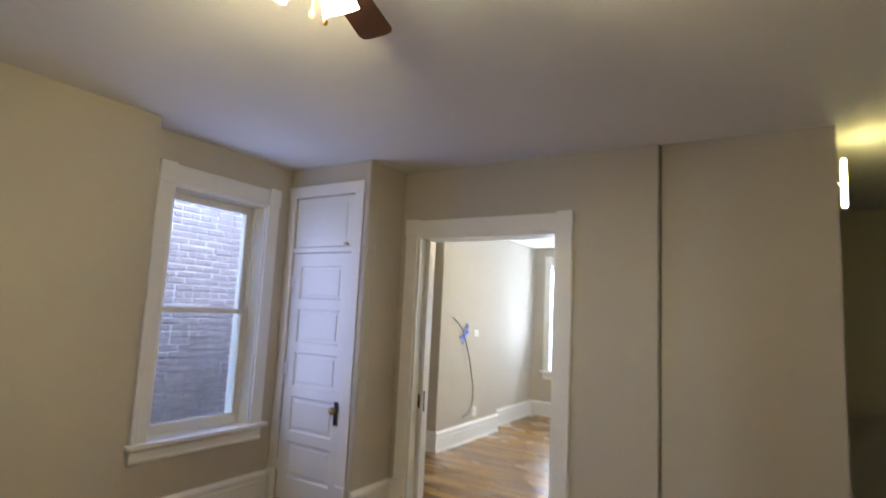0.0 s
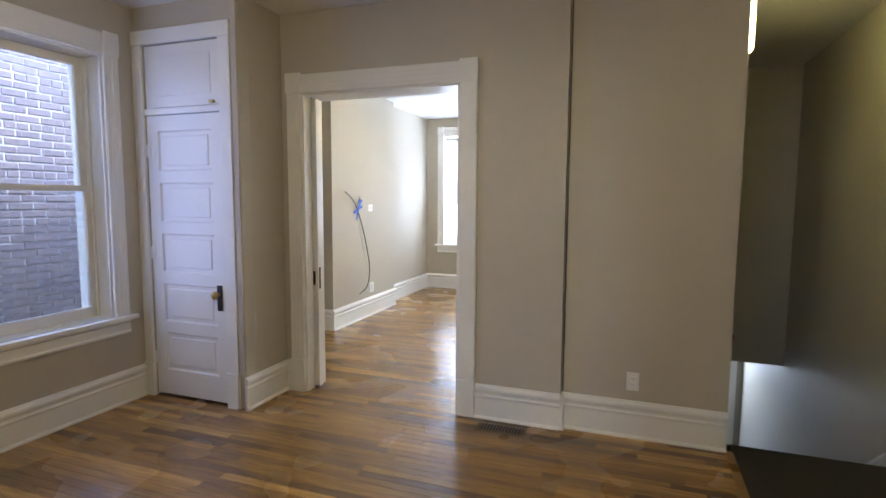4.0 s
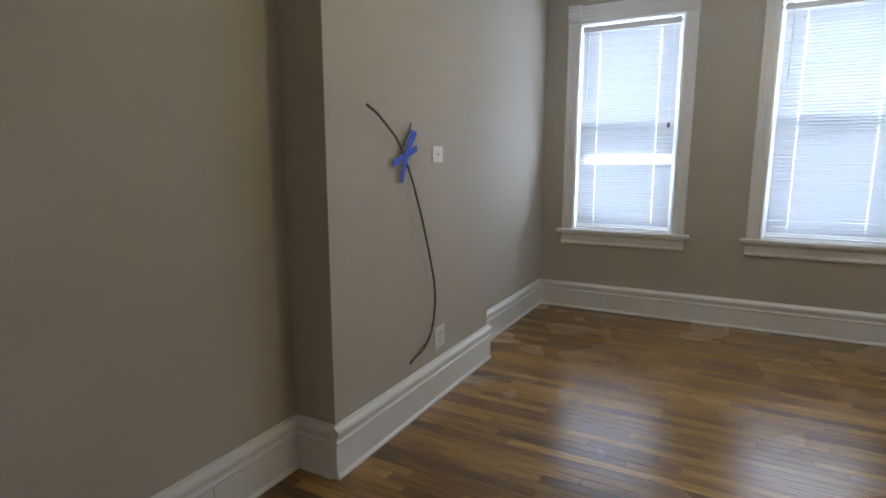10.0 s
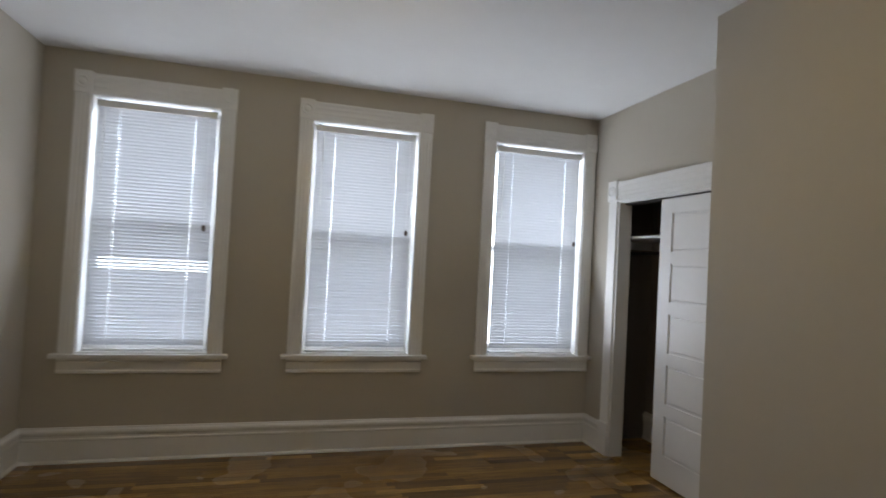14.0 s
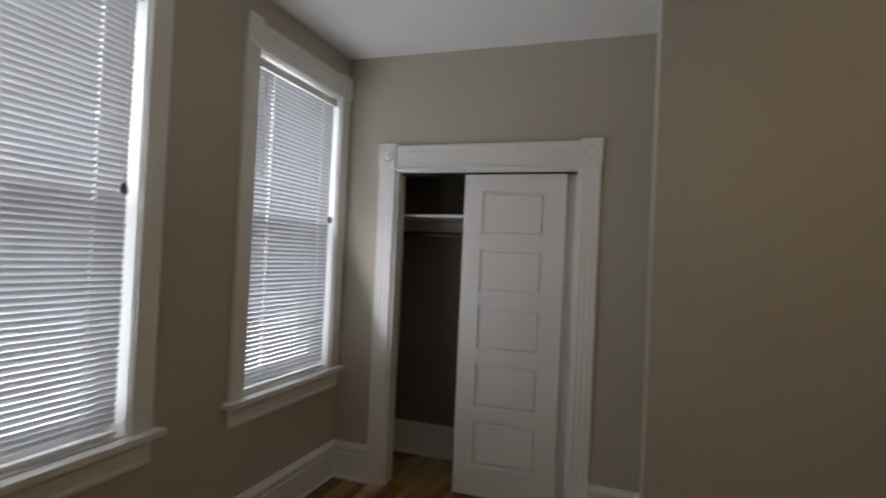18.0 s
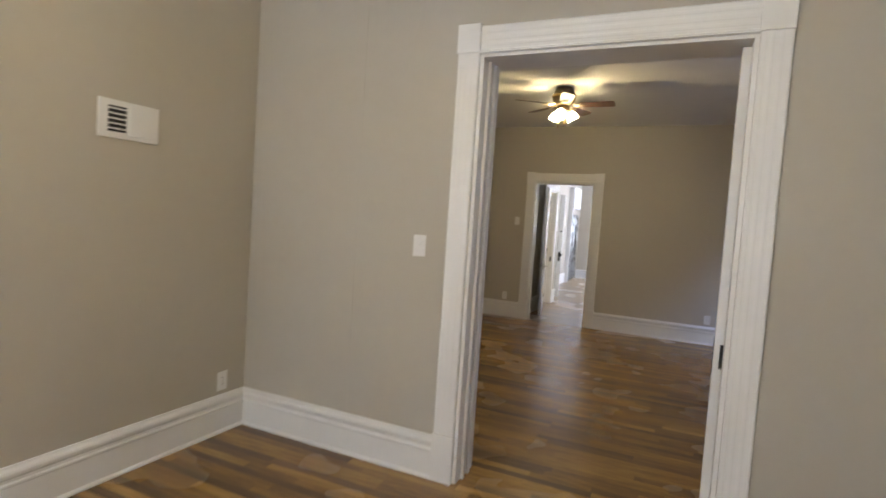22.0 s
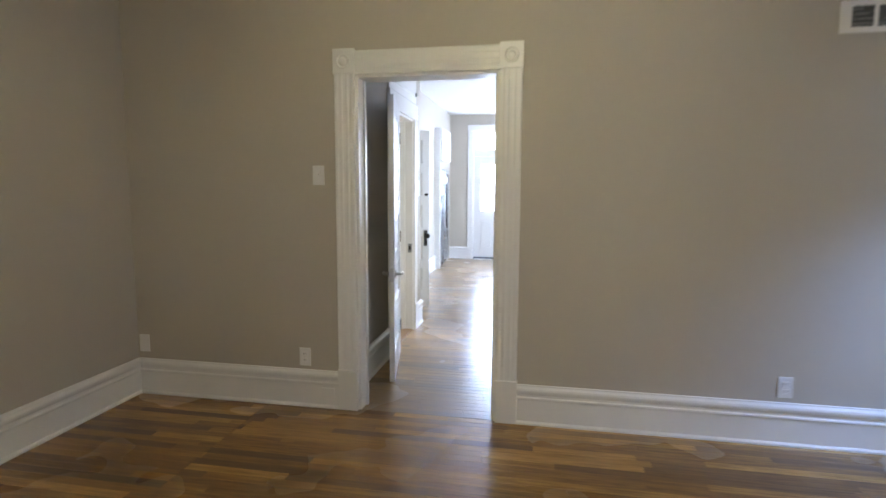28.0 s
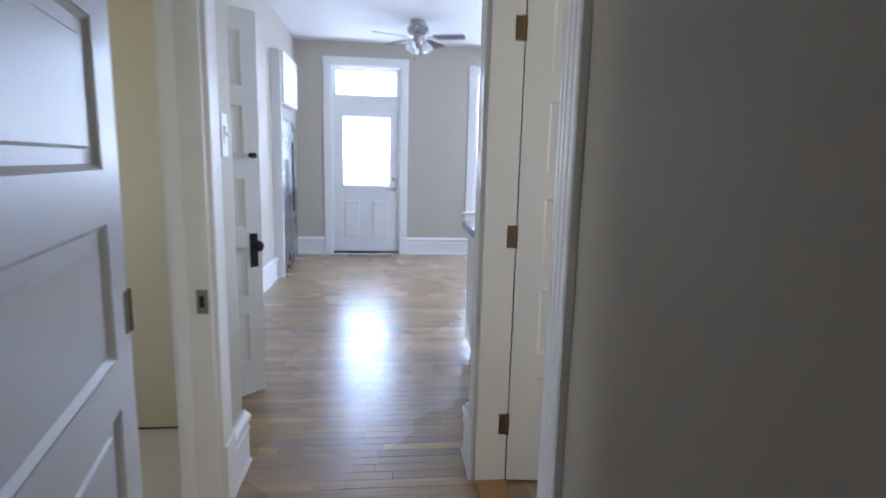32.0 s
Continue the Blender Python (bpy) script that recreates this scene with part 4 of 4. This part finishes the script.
part("corner_bead", bbox(-1.600, -1.552, -0.012, 0, 0.24, 2.869, 0.004), M_WALL, ct)
cd = thing("closet_door", "white five-panel closet door with dark lock plate, closed", "door", pose(-2.395, -0.462, 0))
leaf(cd, 0.69, 2.10, 0.036, 5, 0.02, gap=0.085, stile=0.10)
knob(cd, 0.625, 0.80, 0.0)
hinges(cd, 0.0, -0.006, (0.3, 1.1, 1.85), mt=M_TRIM, label="white painted butt hinge")
cp = thing("transom_panel", "white hinged panel above the closet door with a dark latch", "cupboard door", pose(-2.395, -0.460, 0))
part("panel", bbox(0, 0.69, 0, 0.03, 2.155, 2.595, 0.004), M_DOOR, cp)
part("field", bbox(0.09, 0.60, -0.004, 0.002, 2.235, 2.515, 0.003), M_DOOR, cp)
part("latch", bbox(0.60, 0.635, -0.024, 0.0, 2.165, 2.185, 0.004), M_BRASS, cp, "small brass turn latch")

fan("bronze flush ceiling fan with walnut blades and lit glass shades", pose(0.135, -2.77, H), M_SHADE, radius=0.52, turn=36, shade_turn=90, group="ceiling fans")

outlet("outlet", "white wall outlet near the stair corner", pose(1.03, 0.045, 0.365, 0, 0, 0))
outlet("outlet", "white wall outlet on the rear wall", pose(-1.47, YR, 0.325, 0, 0, BACK))
outlet("outlet", "white wall outlet beside the rear door", pose(1.32, YR, 0.322, 0, 0, BACK))
outlet("wall_plate", "white blank plate at the room corner", pose(2.48, YR, 0.345, 0, 0, BACK), "blank")
outlet("light_switch", "white rocker switch beside the rear door", pose(1.205, YR, 1.47, 0, 0, BACK), "switch")
outlet("wall_plate", "white blank plate on the chimney breast", pose(-2.26, -2.74, 1.40, 0, 0, LEFT), "blank", 0.075, 0.075)
outlet("outlet", "white wall outlet low on the chimney breast", pose(-2.26, -2.41, 0.405, 0, 0, LEFT), "outlet", 0.12, 0.118)
outlet("wall_plate", "white cover plate on the rear baseboard", pose(1.16, YR + 0.023, 0.105, 0, 0, BACK), "blank", 0.085, 0.06)
cc = thing("cable_coil", "black coiled cable hanging above the baseboard", "cable", pose(-2.26, -2.42, 0.31, 0, 0, LEFT))
pts = [((0.088 + 0.004 * math.sin(a / 5)) * math.cos(a / 7), -0.090 + 0.066 * math.sin(a / 7) + 0.004 * math.sin(a / 3), 0.042 * math.sin(a / 7)) for a in range(0, 95)]
part("coil", tube(pts, 0.005, 7), M_BLACK, cc, smooth=True)
part("tail", tube([(-0.085, -0.085, 0.0), (-0.06, -0.04, 0.06), (-0.02, -0.010, 0.095)], 0.004, 6), M_BLACK, cc)
part("white_lead", tube([(0.0, -0.05, -0.06), (-0.05, -0.045, -0.10), (0.06, -0.045, -0.13), (0.14, -0.045, -0.075)], 0.004, 6), M_CORD, cc)

rg = thing("return_grille", "white long return-air grille with dark slots", "air vent", pose(-1.92, YR, 2.253, 0, 0, BACK))
part("frame", bbox(-0.335, 0.335, -0.010, -0.0005, -0.078, 0.078, 0.004), M_PLATE, rg)
for k in range(5):
    x = -0.235 + 0.1175 * k
    part("slot", bbox(x - 0.048, x + 0.048, -0.0115, -0.0098, -0.050, 0.050, 0), M_SLOT, rg, "dark slot")
    for j in range(4):
        part("louvre", bbox(x - 0.048, x + 0.048, -0.014, -0.0116, -0.040 + 0.024 * j, -0.034 + 0.024 * j, 0), M_STEEL, rg)
fr = thing("floor_register", "brown metal floor register beside the doorway", "air vent", pose(0.225, -0.15, 0))
part("frame", bbox(-0.165, 0.165, -0.065, 0.065, 0.0005, 0.006, 0.002), M_BRONZE, fr)
part("grid", bbox(-0.145, 0.145, -0.045, 0.045, 0.006, 0.007, 0), M_VENT, fr)
for k in range(14):
    x = -0.135 + 0.0208 * k
    part("bar", bbox(x - 0.004, x + 0.004, -0.045, 0.045, 0.006, 0.009, 0), M_BRONZE, fr)

# rear doorway
trim("door_trim_rear", "white fluted casing with rosette corner blocks", pose(0, YR, 0, 0, 0, BACK), -0.965, -0.105, 2.06, 0.14, w=0.125, head=0.14)

# ---------------------------------------------------------------- stairs
st = thing("staircase", "dark painted stairs going down to the entry", "stairs", pose(0, 0.15, 0))
part("landing", bbox(1.615, XR - 0.001, -0.86, 0.0, -0.05, 0.002, 0.006), M_STEP, st)
for k in range(16):
    z = -0.19 * (k + 1)
    part("riser", bbox(1.577, XR - 0.001, 0.247 * k, 0.247 * k + 0.02, z, z + 0.18, 0), M_STEP, st)
    if k < 15:
        part("tread", bbox(1.577, XR - 0.001, 0.247 * k, 0.247 * (k + 1) + 0.025, z - 0.03, z, 0.006), M_STEP, st)
nz = thing("stair_nosing", "oak nosing board round the stair opening", "trim", None, kind="structure")
part("side", bbox(1.568, 1.614, -0.79, 0.040, -0.02, 0.005, 0.005), M_NOSE, nz)
part("edge", bbox(1.614, XR - 0.032, -0.79, -0.712, -0.02, 0.005, 0.005), M_NOSE, nz)
sk = thing("stair_skirt", "white moulded skirting following the stairs", "trim", pose(XR, 0, 0, 0, 0, RIGHT), kind="structure")
bm = bmesh.new()
prism([(a, b) for a, b in BASE], (-0.10, 0, 0), (0, -1, 0), (0, 0, 1), (-4.0, 0, -4.0 * 0.19 / 0.247), bm)
part("run", bm, M_TRIM, sk)
hr = thing("handrail", "dark wooden handrail with a rounded end", "handrail", None)
s0 = Vector((1.650, 0.60, 0.56))
part("rail", tube([s0, s0 + Vector((0, 3.2, -3.2 * 0.19 / 0.247))], 0.024, 12), M_BLADE, hr)
part("end_cap", lathe([(0.024, 0), (0.028, 0.02), (0.022, 0.05), (0.004, 0.06)], 14, m=Matrix.Translation(s0) @ pose(0, 0, 0, 52)), M_NOSE, hr, "worn pale rail end", True)
for d in (0.35, 1.6, 2.8):
    p = s0 + Vector((0, d, -d * 0.19 / 0.247))
    part("bracket", tube([p, p + Vector((-0.03, 0, -0.05)), p + Vector((-0.074, 0, -0.06))], 0.006, 6), M_DARK, hr)
sc = thing("wall_sconce", "slim lit glass wall sconce above the stairs", "wall lamp", pose(1.575, 0.36, 2.58))
part("back_plate", bbox(0, 0.012, -0.05, 0.05, -0.07, 0.07, 0.004), M_NICKEL, sc)
part("bracket", tube([(0.012, 0, 0), (0.05, 0, 0)], 0.008, 8), M_NICKEL, sc)
part("glass", bbox(0.050, 0.066, -0.055, 0.055, -0.15, 0.15, 0.005), M_SCONCE, sc, "glowing flat glass")
ed = thing("entry_door", "white entry door with a blind-covered glass and transom", "door", pose(0, 5.06, -3.04))
part("stile", bbox(1.60, 1.69, 0, 0.04, 0, 2.02, 0.003), M_DOOR, ed)
part("stile", bbox(2.21, 2.36, 0, 0.04, 0, 2.02, 0.003), M_DOOR, ed)
part("rail", bbox(1.69, 2.21, 0, 0.04, 0, 0.75, 0.003), M_DOOR, ed)
part("rail", bbox(1.69, 2.21, 0, 0.04, 1.80, 2.02, 0.003), M_DOOR, ed)
part("transom_rail", bbox(1.575, 2.395, -0.01, 0.06, 2.03, 2.12, 0.003), M_TRIM, ed)
me = slat_mesh(0.50)
for k in range(41):
    s = new("slat", me)
    s.parent, s.location = ed, (1.95, -0.012, 0.78 + 0.0245 * k)
et = thing("door_trim_entry", "white entry door casing", "door trim", pose(0, 5.0, -3.04), kind="structure")
part("casing", bbox(2.36, 2.45, -0.02, 0.1, 0, 2.60, 0.004), M_TRIM, et)
part("casing", bbox(1.577, 1.60, -0.02, 0.1, 0, 2.60, 0.004), M_TRIM, et)

# ---------------------------------------------------------------- hall
HL, HR_ = pose(XHL, 0, 0, 0, 0, RIGHT), pose(XHR, 0, 0, 0, 0, LEFT)
trim("door_trim_bath", "white casing of the bathroom doorway with a transom panel", HL, 6.14, 6.90, 2.05, 0.13, w=0.105, head=0.14, blocks=False)
tb = thing("transom_panel", "white panel above the bathroom door", "cupboard door", HL)
part("panel", bbox(6.05, 6.99, -0.014, -0.001, 2.20, 2.62, 0.004), M_DOOR, tb)
part("field", bbox(6.13, 6.91, -0.022, -0.013, 2.27, 2.55, 0.005), M_DOOR, tb)
part("latch", bbox(6.92, 6.95, -0.04, -0.014, 2.27, 2.30, 0.004), M_NICKEL, tb)
st = part("strike_plate", bbox(6.876, 6.8805, 0.006, 0.044, 0.775, 0.862, 0.001), M_STEEL, tb, "worn metal strike plate")
part("strike_hole", bbox(6.8745, 6.8765, 0.018, 0.034, 0.798, 0.840, 0.001), M_DARK, st)
hinge = Vector((XHL - 0.040, -6.135, 0))
free = Vector((XHL - 0.190, -5.42, 0))
ang = math.degrees(math.atan2(free.y - hinge.y, free.x - hinge.x))
bd = thing("bathroom_door", "white five-panel door with satin lever, folded back open", "door", pose(hinge.x, hinge.y, 0, 0, 0, ang))
leaf(bd, (free - hinge).length, 2.03, 0.036, 5, 0.012, gap=0.10, stile=0.11)
lever(bd, (free - hinge).length - 0.065, 0.785, 0.036, -1)
part("latch_plate", bbox((free - hinge).length - 0.0005, (free - hinge).length + 0.0015, 0.006, 0.030, 0.735, 0.835, 0.001), M_NICKEL, bd)
hinges(bd, 0.0, 0.036, (0.25, 1.0, 1.8))
trim("door_trim_hall", "white fluted casing of the side room doorway", HR_, -7.03, -6.12, 2.05, 0.12, w=0.105, head=0.14, blocks=False, stop=False)
hd = thing("side_room_door", "white five-panel door on dark hinges, open into the side room", "door", pose(XHR - 0.125, -7.005, 0, 0, 0, 174))
leaf(hd, 0.86, 2.025, 0.036, 5, 0.012, gap=0.10, stile=0.10)
hinges(hd, -0.004, 0.0, (0.26, 1.04, 1.81), -1)
knob(hd, 0.80, 0.92, 0.0)
baseboard(HL, 5.08, 6.03)
baseboard(HL, 7.01, 7.22 + 0.021)
baseboard(pose(0, -7.22, 0), XHL, 1.21)
baseboard(HR_, -6.01, -5.08)
baseboard(HR_, -7.24 - 0.021, -7.14)
baseboard(pose(0, -7.24, 0, 0, 0, BACK), -XHR - 0.02, 2.6)
outlet("light_switch", "stacked white switch plate at the end of the hall", pose(XHL, -7.115, 1.40, 0, 0, RIGHT), "switch", 0.075, 0.16)
outlet("light_switch", "cream switch plate in the bathroom", pose(1.735, -7.545, 1.112, 0, 0, BACK), "switch", 0.09, 0.14)
bj = thing("floor_joint", "dark open joint at the foot of the bathroom wall", "wall joint", None, kind="structure")
part("gap", bbox(1.30, 2.98, -7.5435, -7.5415, 0.005, 0.014, 0), M_DARK_LINE, bj)
th = thing("threshold", "oak threshold of the bathroom doorway", "threshold", HL)
part("board", bbox(6.16, 6.88, 0.0, 0.13, 0.001, 0.012, 0.003), M_NOSE, th)
th2 = thing("threshold", "oak threshold of the side room doorway", "threshold", HR_)
part("board", bbox(-7.01, -6.14, 0.0, 0.12, 0.001, 0.012, 0.003), M_NOSE, th2)

# ---------------------------------------------------------------- kitchen
KB, KL = pose(0, YK, 0, 0, 0, BACK), pose(1.70, 0, 0, 0, 0, RIGHT)
kt = thing("door_trim_kitchen", "white casing of the back door and transom", "door trim", KB, kind="structure")
surround(kt, -1.235, -0.29, 0, 2.56, 0.10, 0.11, 0.24, False)
lining(kt, -1.235, -0.29, 0, 2.56, 0.25, stop=False)
part("transom_bar", bbox(-1.215, -0.31, 0.03, 0.12, 2.055, 2.19, 0.004), M_TRIM, kt)
part("transom_sash", bbox(-1.215, -1.165, 0.05, 0.09, 2.19, 2.54, 0.003), M_TRIM, kt)
part("transom_sash", bbox(-0.36, -0.31, 0.05, 0.09, 2.19, 2.54, 0.003), M_TRIM, kt)
part("transom_sash", bbox(-1.165, -0.36, 0.05, 0.09, 2.505, 2.54, 0.003), M_TRIM, kt)
kd = thing("back_door", "white half-glazed back door over two panels, closed", "door", KB @ pose(-1.212, 0.035, 0))
part("stile", bbox(0, 0.135, 0, 0.045, 0.025, 2.05, 0.003), M_DOOR, kd)
part("stile", bbox(0.775, 0.90, 0, 0.045, 0.025, 2.05, 0.003), M_DOOR, kd)
part("rail", bbox(0.135, 0.775, 0, 0.045, 0.025, 0.96, 0.003), M_DOOR, kd)
part("rail", bbox(0.135, 0.775, 0, 0.045, 1.90, 2.05, 0.003), M_DOOR, kd)
for x in (0.15, 0.545):
    part("panel", bbox(x, x + 0.21, -0.010, 0.004, 0.24, 0.76, 0.008), M_DOOR, kd)
for z in (1.27, 1.585):
    part("muntin", bbox(0.135, 0.775, -0.004, 0.019, z - 0.008, z + 0.008, 0.002), M_DOOR, kd)
g = part("pane", bbox(0.136, 0.774, 0.020, 0.024, 0.961, 1.899, 0), M_GLASS, kd)
g.visible_shadow = False
part("sweep", bbox(0, 0.90, -0.030, -0.001, 0.003, 0.034, 0.001), M_DARK, kd, "dark door sweep")
part("handle_rose", lathe([(0.03, 0), (0.03, 0.008), (0.012, 0.012), (0.010, 0.05)], 16, m=Matrix.Translation((0.84, 0, 0.92)) @ pose(0, 0, 0, 90)), M_NICKEL, kd, smooth=True)
part("lever", tube([(0.84, -0.05, 0.92), (0.74, -0.05, 0.92)], 0.009, 8), M_NICKEL, kd)
part("deadbolt", lathe([(0.028, 0), (0.028, 0.012), (0.01, 0.02)], 16, m=Matrix.Translation((0.84, 0, 1.06)) @ pose(0, 0, 0, 90)), M_NICKEL, kd, smooth=True)
window("window_kitchen", "white double-hung kitchen window", KB @ pose(1.17, 0, 0), 0.84, 0.62, 2.50, 0.25, w=0.105, head=0.12)
baseboard(KB, -1.70, -1.34)
baseboard(KB, -0.185, 2.6)
baseboard(KL, 8.51, 10.96)
fan("nickel ceiling fan with pale blades and frosted shades", pose(0.14, -11.30, H), turn=20, blade=mat("grey_blade", (0.10, 0.095, 0.09), 0.4, var=0.1), metal=M_NICKEL, group="ceiling fans")
trim("door_trim_store", "white casing of the store cupboard", KL, 7.70, 8.40, 2.05, 0.15, w=0.10, head=0.12, blocks=False)
h2, f2 = Vector((1.470, -7.675, 0)), Vector((1.160, -7.98, 0))
sd = thing("store_door", "white five-panel door with dark knob, ajar", "door", pose(h2.x, h2.y, 0, 0, 0, math.degrees(math.atan2(f2.y - h2.y, f2.x - h2.x))))
leaf(sd, (f2 - h2).length, 2.06, 0.036, 5, 0.012, gap=0.10, stile=0.09)
lw = (f2 - h2).length - 0.05
knob(sd, lw, 0.83, 0.0, -1, M_DARK, M_DARK)
part("thumb_latch", tube([(lw, 0.0, 1.33), (lw, -0.04, 1.33)], 0.014, 10), M_DARK, sd, "dark thumb latch")
fp = thing("fridge_panel", "white tall side panel of the refrigerator alcove", "cabinet", pose(1.70, -10.99, 0))
part("panel", bbox(-0.10, 0.0, -0.02, 0.02, 0, 2.45, 0.003), M_DOOR, fp)
fg = thing("refrigerator", "stainless steel refrigerator in a white alcove", "refrigerator", pose(1.70, -11.45, 0))
part("body", bbox(-0.06, 0.0, -0.42, 0.42, 0.02, 1.76, 0.008), M_STEEL, fg)
part("door", bbox(-0.10, -0.061, -0.42, 0.02, 0.10, 1.75, 0.010), M_STEEL, fg)
part("door", bbox(-0.10, -0.061, 0.03, 0.42, 0.10, 1.75, 0.010), M_STEEL, fg)
part("handle", tube([(-0.14, 0.05, 0.7), (-0.14, 0.05, 1.5)], 0.012, 8), M_DARK, fg)
part("dispenser", bbox(-0.104, -0.099, 0.10, 0.30, 0.95, 1.30, 0.004), M_BLACK, fg)
uc = thing("upper_cabinet", "white cabinet above the refrigerator", "cabinet", pose(1.70, -11.45, 0))
part("body", bbox(-0.105, -0.0, -0.46, 0.42, 1.90, 2.45, 0.004), M_DOOR, uc)
for a, b in ((-0.455, -0.02), (-0.015, 0.415)):
    part("door", bbox(-0.125, -0.106, a, b, 1.905, 2.445, 0.004), M_DOOR, uc)
cn = thing("peninsula_counter", "dark stone counter on a white peninsula cabinet", "counter", None)
part("worktop", bbox(-1.6, -0.045, -8.66, -8.02, 0.87, 0.91, 0.006), M_COUNTER, cn)
part("cabinet", bbox(-1.6, -0.085, -8.63, -8.05, 0.09, 0.87, 0.004), M_DOOR, cn)
part("toe_kick", bbox(-1.6, -0.14, -8.60, -8.08, 0.0, 0.09, 0.0), M_DARK, cn)

# ---------------------------------------------------------------- outside
gr = bmesh.new()
box(gr, -400, 400, -400, 400, -3.5, -3.31)
solid("ground", gr, M_GROUND, "plain concrete ground between the houses", "ground", "structure")


def strips(x0, x1, y0, y1, seed, keep=None):
    """Oak strips along x, in staggered courses."""
    rnd = random.Random(seed)
    y, out = y0, []
    while y < y1 - 0.005:
        w = min(0.0572, y1 - y)
        x = x0 - rnd.random() * 0.8
        while x < x1:
            l = rnd.choice((0.35, 0.5, 0.62, 0.75, 0.9, 1.1, 1.35)) * rnd.uniform(0.9, 1.1)
            a, b = max(x, x0), min(x + l, x1)
            if b - a > 0.01:
                out.append((a + 0.0003, b - 0.0003, y + 0.0003, y + w - 0.0003, rnd.uniform(-0.0002, 0.0002)))
            x += l
        y += w
    return out


def board_verts(a, b, c, d, z):
    e = 0.0007
    return ([(a, c, -0.019), (b, c, -0.019), (b, d, -0.019), (a, d, -0.019), (a, c, z - e), (b, c, z - e), (b, d, z - e), (a, d, z - e),
             (a + e, c + e, z), (b - e, c + e, z), (b - e, d - e, z), (a + e, d - e, z)],
            [(0, 1, 5, 4), (1, 2, 6, 5), (2, 3, 7, 6), (3, 0, 4, 7), (4, 5, 9, 8), (5, 6, 10, 9), (6, 7, 11, 10), (7, 4, 8, 11), (8, 9, 10, 11)])


def joined(name, rows, parent, material=M_BOARDS):
    vs, fs = [], []
    for r in rows:
        v, f = board_verts(*r)
        fs += [tuple(i + len(vs) for i in q) for q in f]
        vs += v
    me = bpy.data.meshes.new(name)
    me.from_pydata(vs, [], fs)
    me.materials.append(material)
    ob = new(name, me)
    ob.parent = parent
    return tagged(ob, "oak floor strips of mixed brown tones", kind="stuff")


rows = strips(-2.489, 1.575, YR, 0.0, 5) + strips(-2.42, 1.575, 0.0, YF, 15)
rows += strips(1.576, XR - 0.001, YR, -0.79, 6) + strips(XC + 0.002, XR - 0.001, 2.98, YF - 0.001, 7) + strips(1.576, XC + 0.001, 3.027, YF - 0.001, 8)
near = [r for r in rows if -3.2 < r[2] < -1.1 and r[1] < 1.5][:300]
fl = bpy.data.objects["floor"]
joined("floor_strips", [r for r in rows if r not in near], fl)
for r in near:
    v, f = board_verts(*r)
    me = bpy.data.meshes.new("floor_strip")
    me.from_pydata(v, [], f)
    me.materials.append(M_BOARD)
    new("floor_strip", me).parent = fl
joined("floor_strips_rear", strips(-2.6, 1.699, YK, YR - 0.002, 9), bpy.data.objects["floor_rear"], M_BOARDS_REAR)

# brick wall across the gap between the houses
bw = thing("neighbour_wall", "weathered brown brick wall of the house next door", "building", pose(-4.15, 0, 0, 0, 0, LEFT))
part("mortar", bbox(-9.0, 7.0, 0.006, 0.3, -3.3, 3.62, 0), M_MORTAR, bw, "pale mortar bed")
bl = []
for s in range(3):
    bm = bbox(-0.098, 0.098, -0.004 * (s + 1) * 0.5, 0.02, -0.0275, 0.0275, 0.004, 1)
    bl.append(mesh_of("brick", bm, M_BRICK))
hd_ = mesh_of("brick", bbox(-0.047, 0.047, -0.004, 0.02, -0.0275, 0.0275, 0.004, 1), M_BRICK)
rnd = random.Random(3)
made = []
for j in range(-4, 51):
    z = j * 0.071
    header = j % 6 == 0
    step = 0.108 if header else 0.211
    y = -2.8 + (0.1055 if j % 2 else 0)
    while y < 1.6:
        made.append((abs(y + 0.9) + abs(z - 1.9), y + rnd.uniform(-0.004, 0.004), z + rnd.uniform(-0.003, 0.003), header))
        y += step
made.sort()
for _, y, z, header in made[:300]:
    b = new("brick", hd_ if header else rnd.choice(bl))
    b.parent, b.location = bw, (y, 0, z)
bm = bmesh.new()
for _, y, z, header in made[300:]:
    w = 0.047 if header else 0.098
    box(bm, y - w, y + w, -0.004, 0.02, z - 0.0275, z + 0.0275)
tagged(part("bricks", bm, M_BRICK, bw, "weathered brown bricks"), kind="stuff")
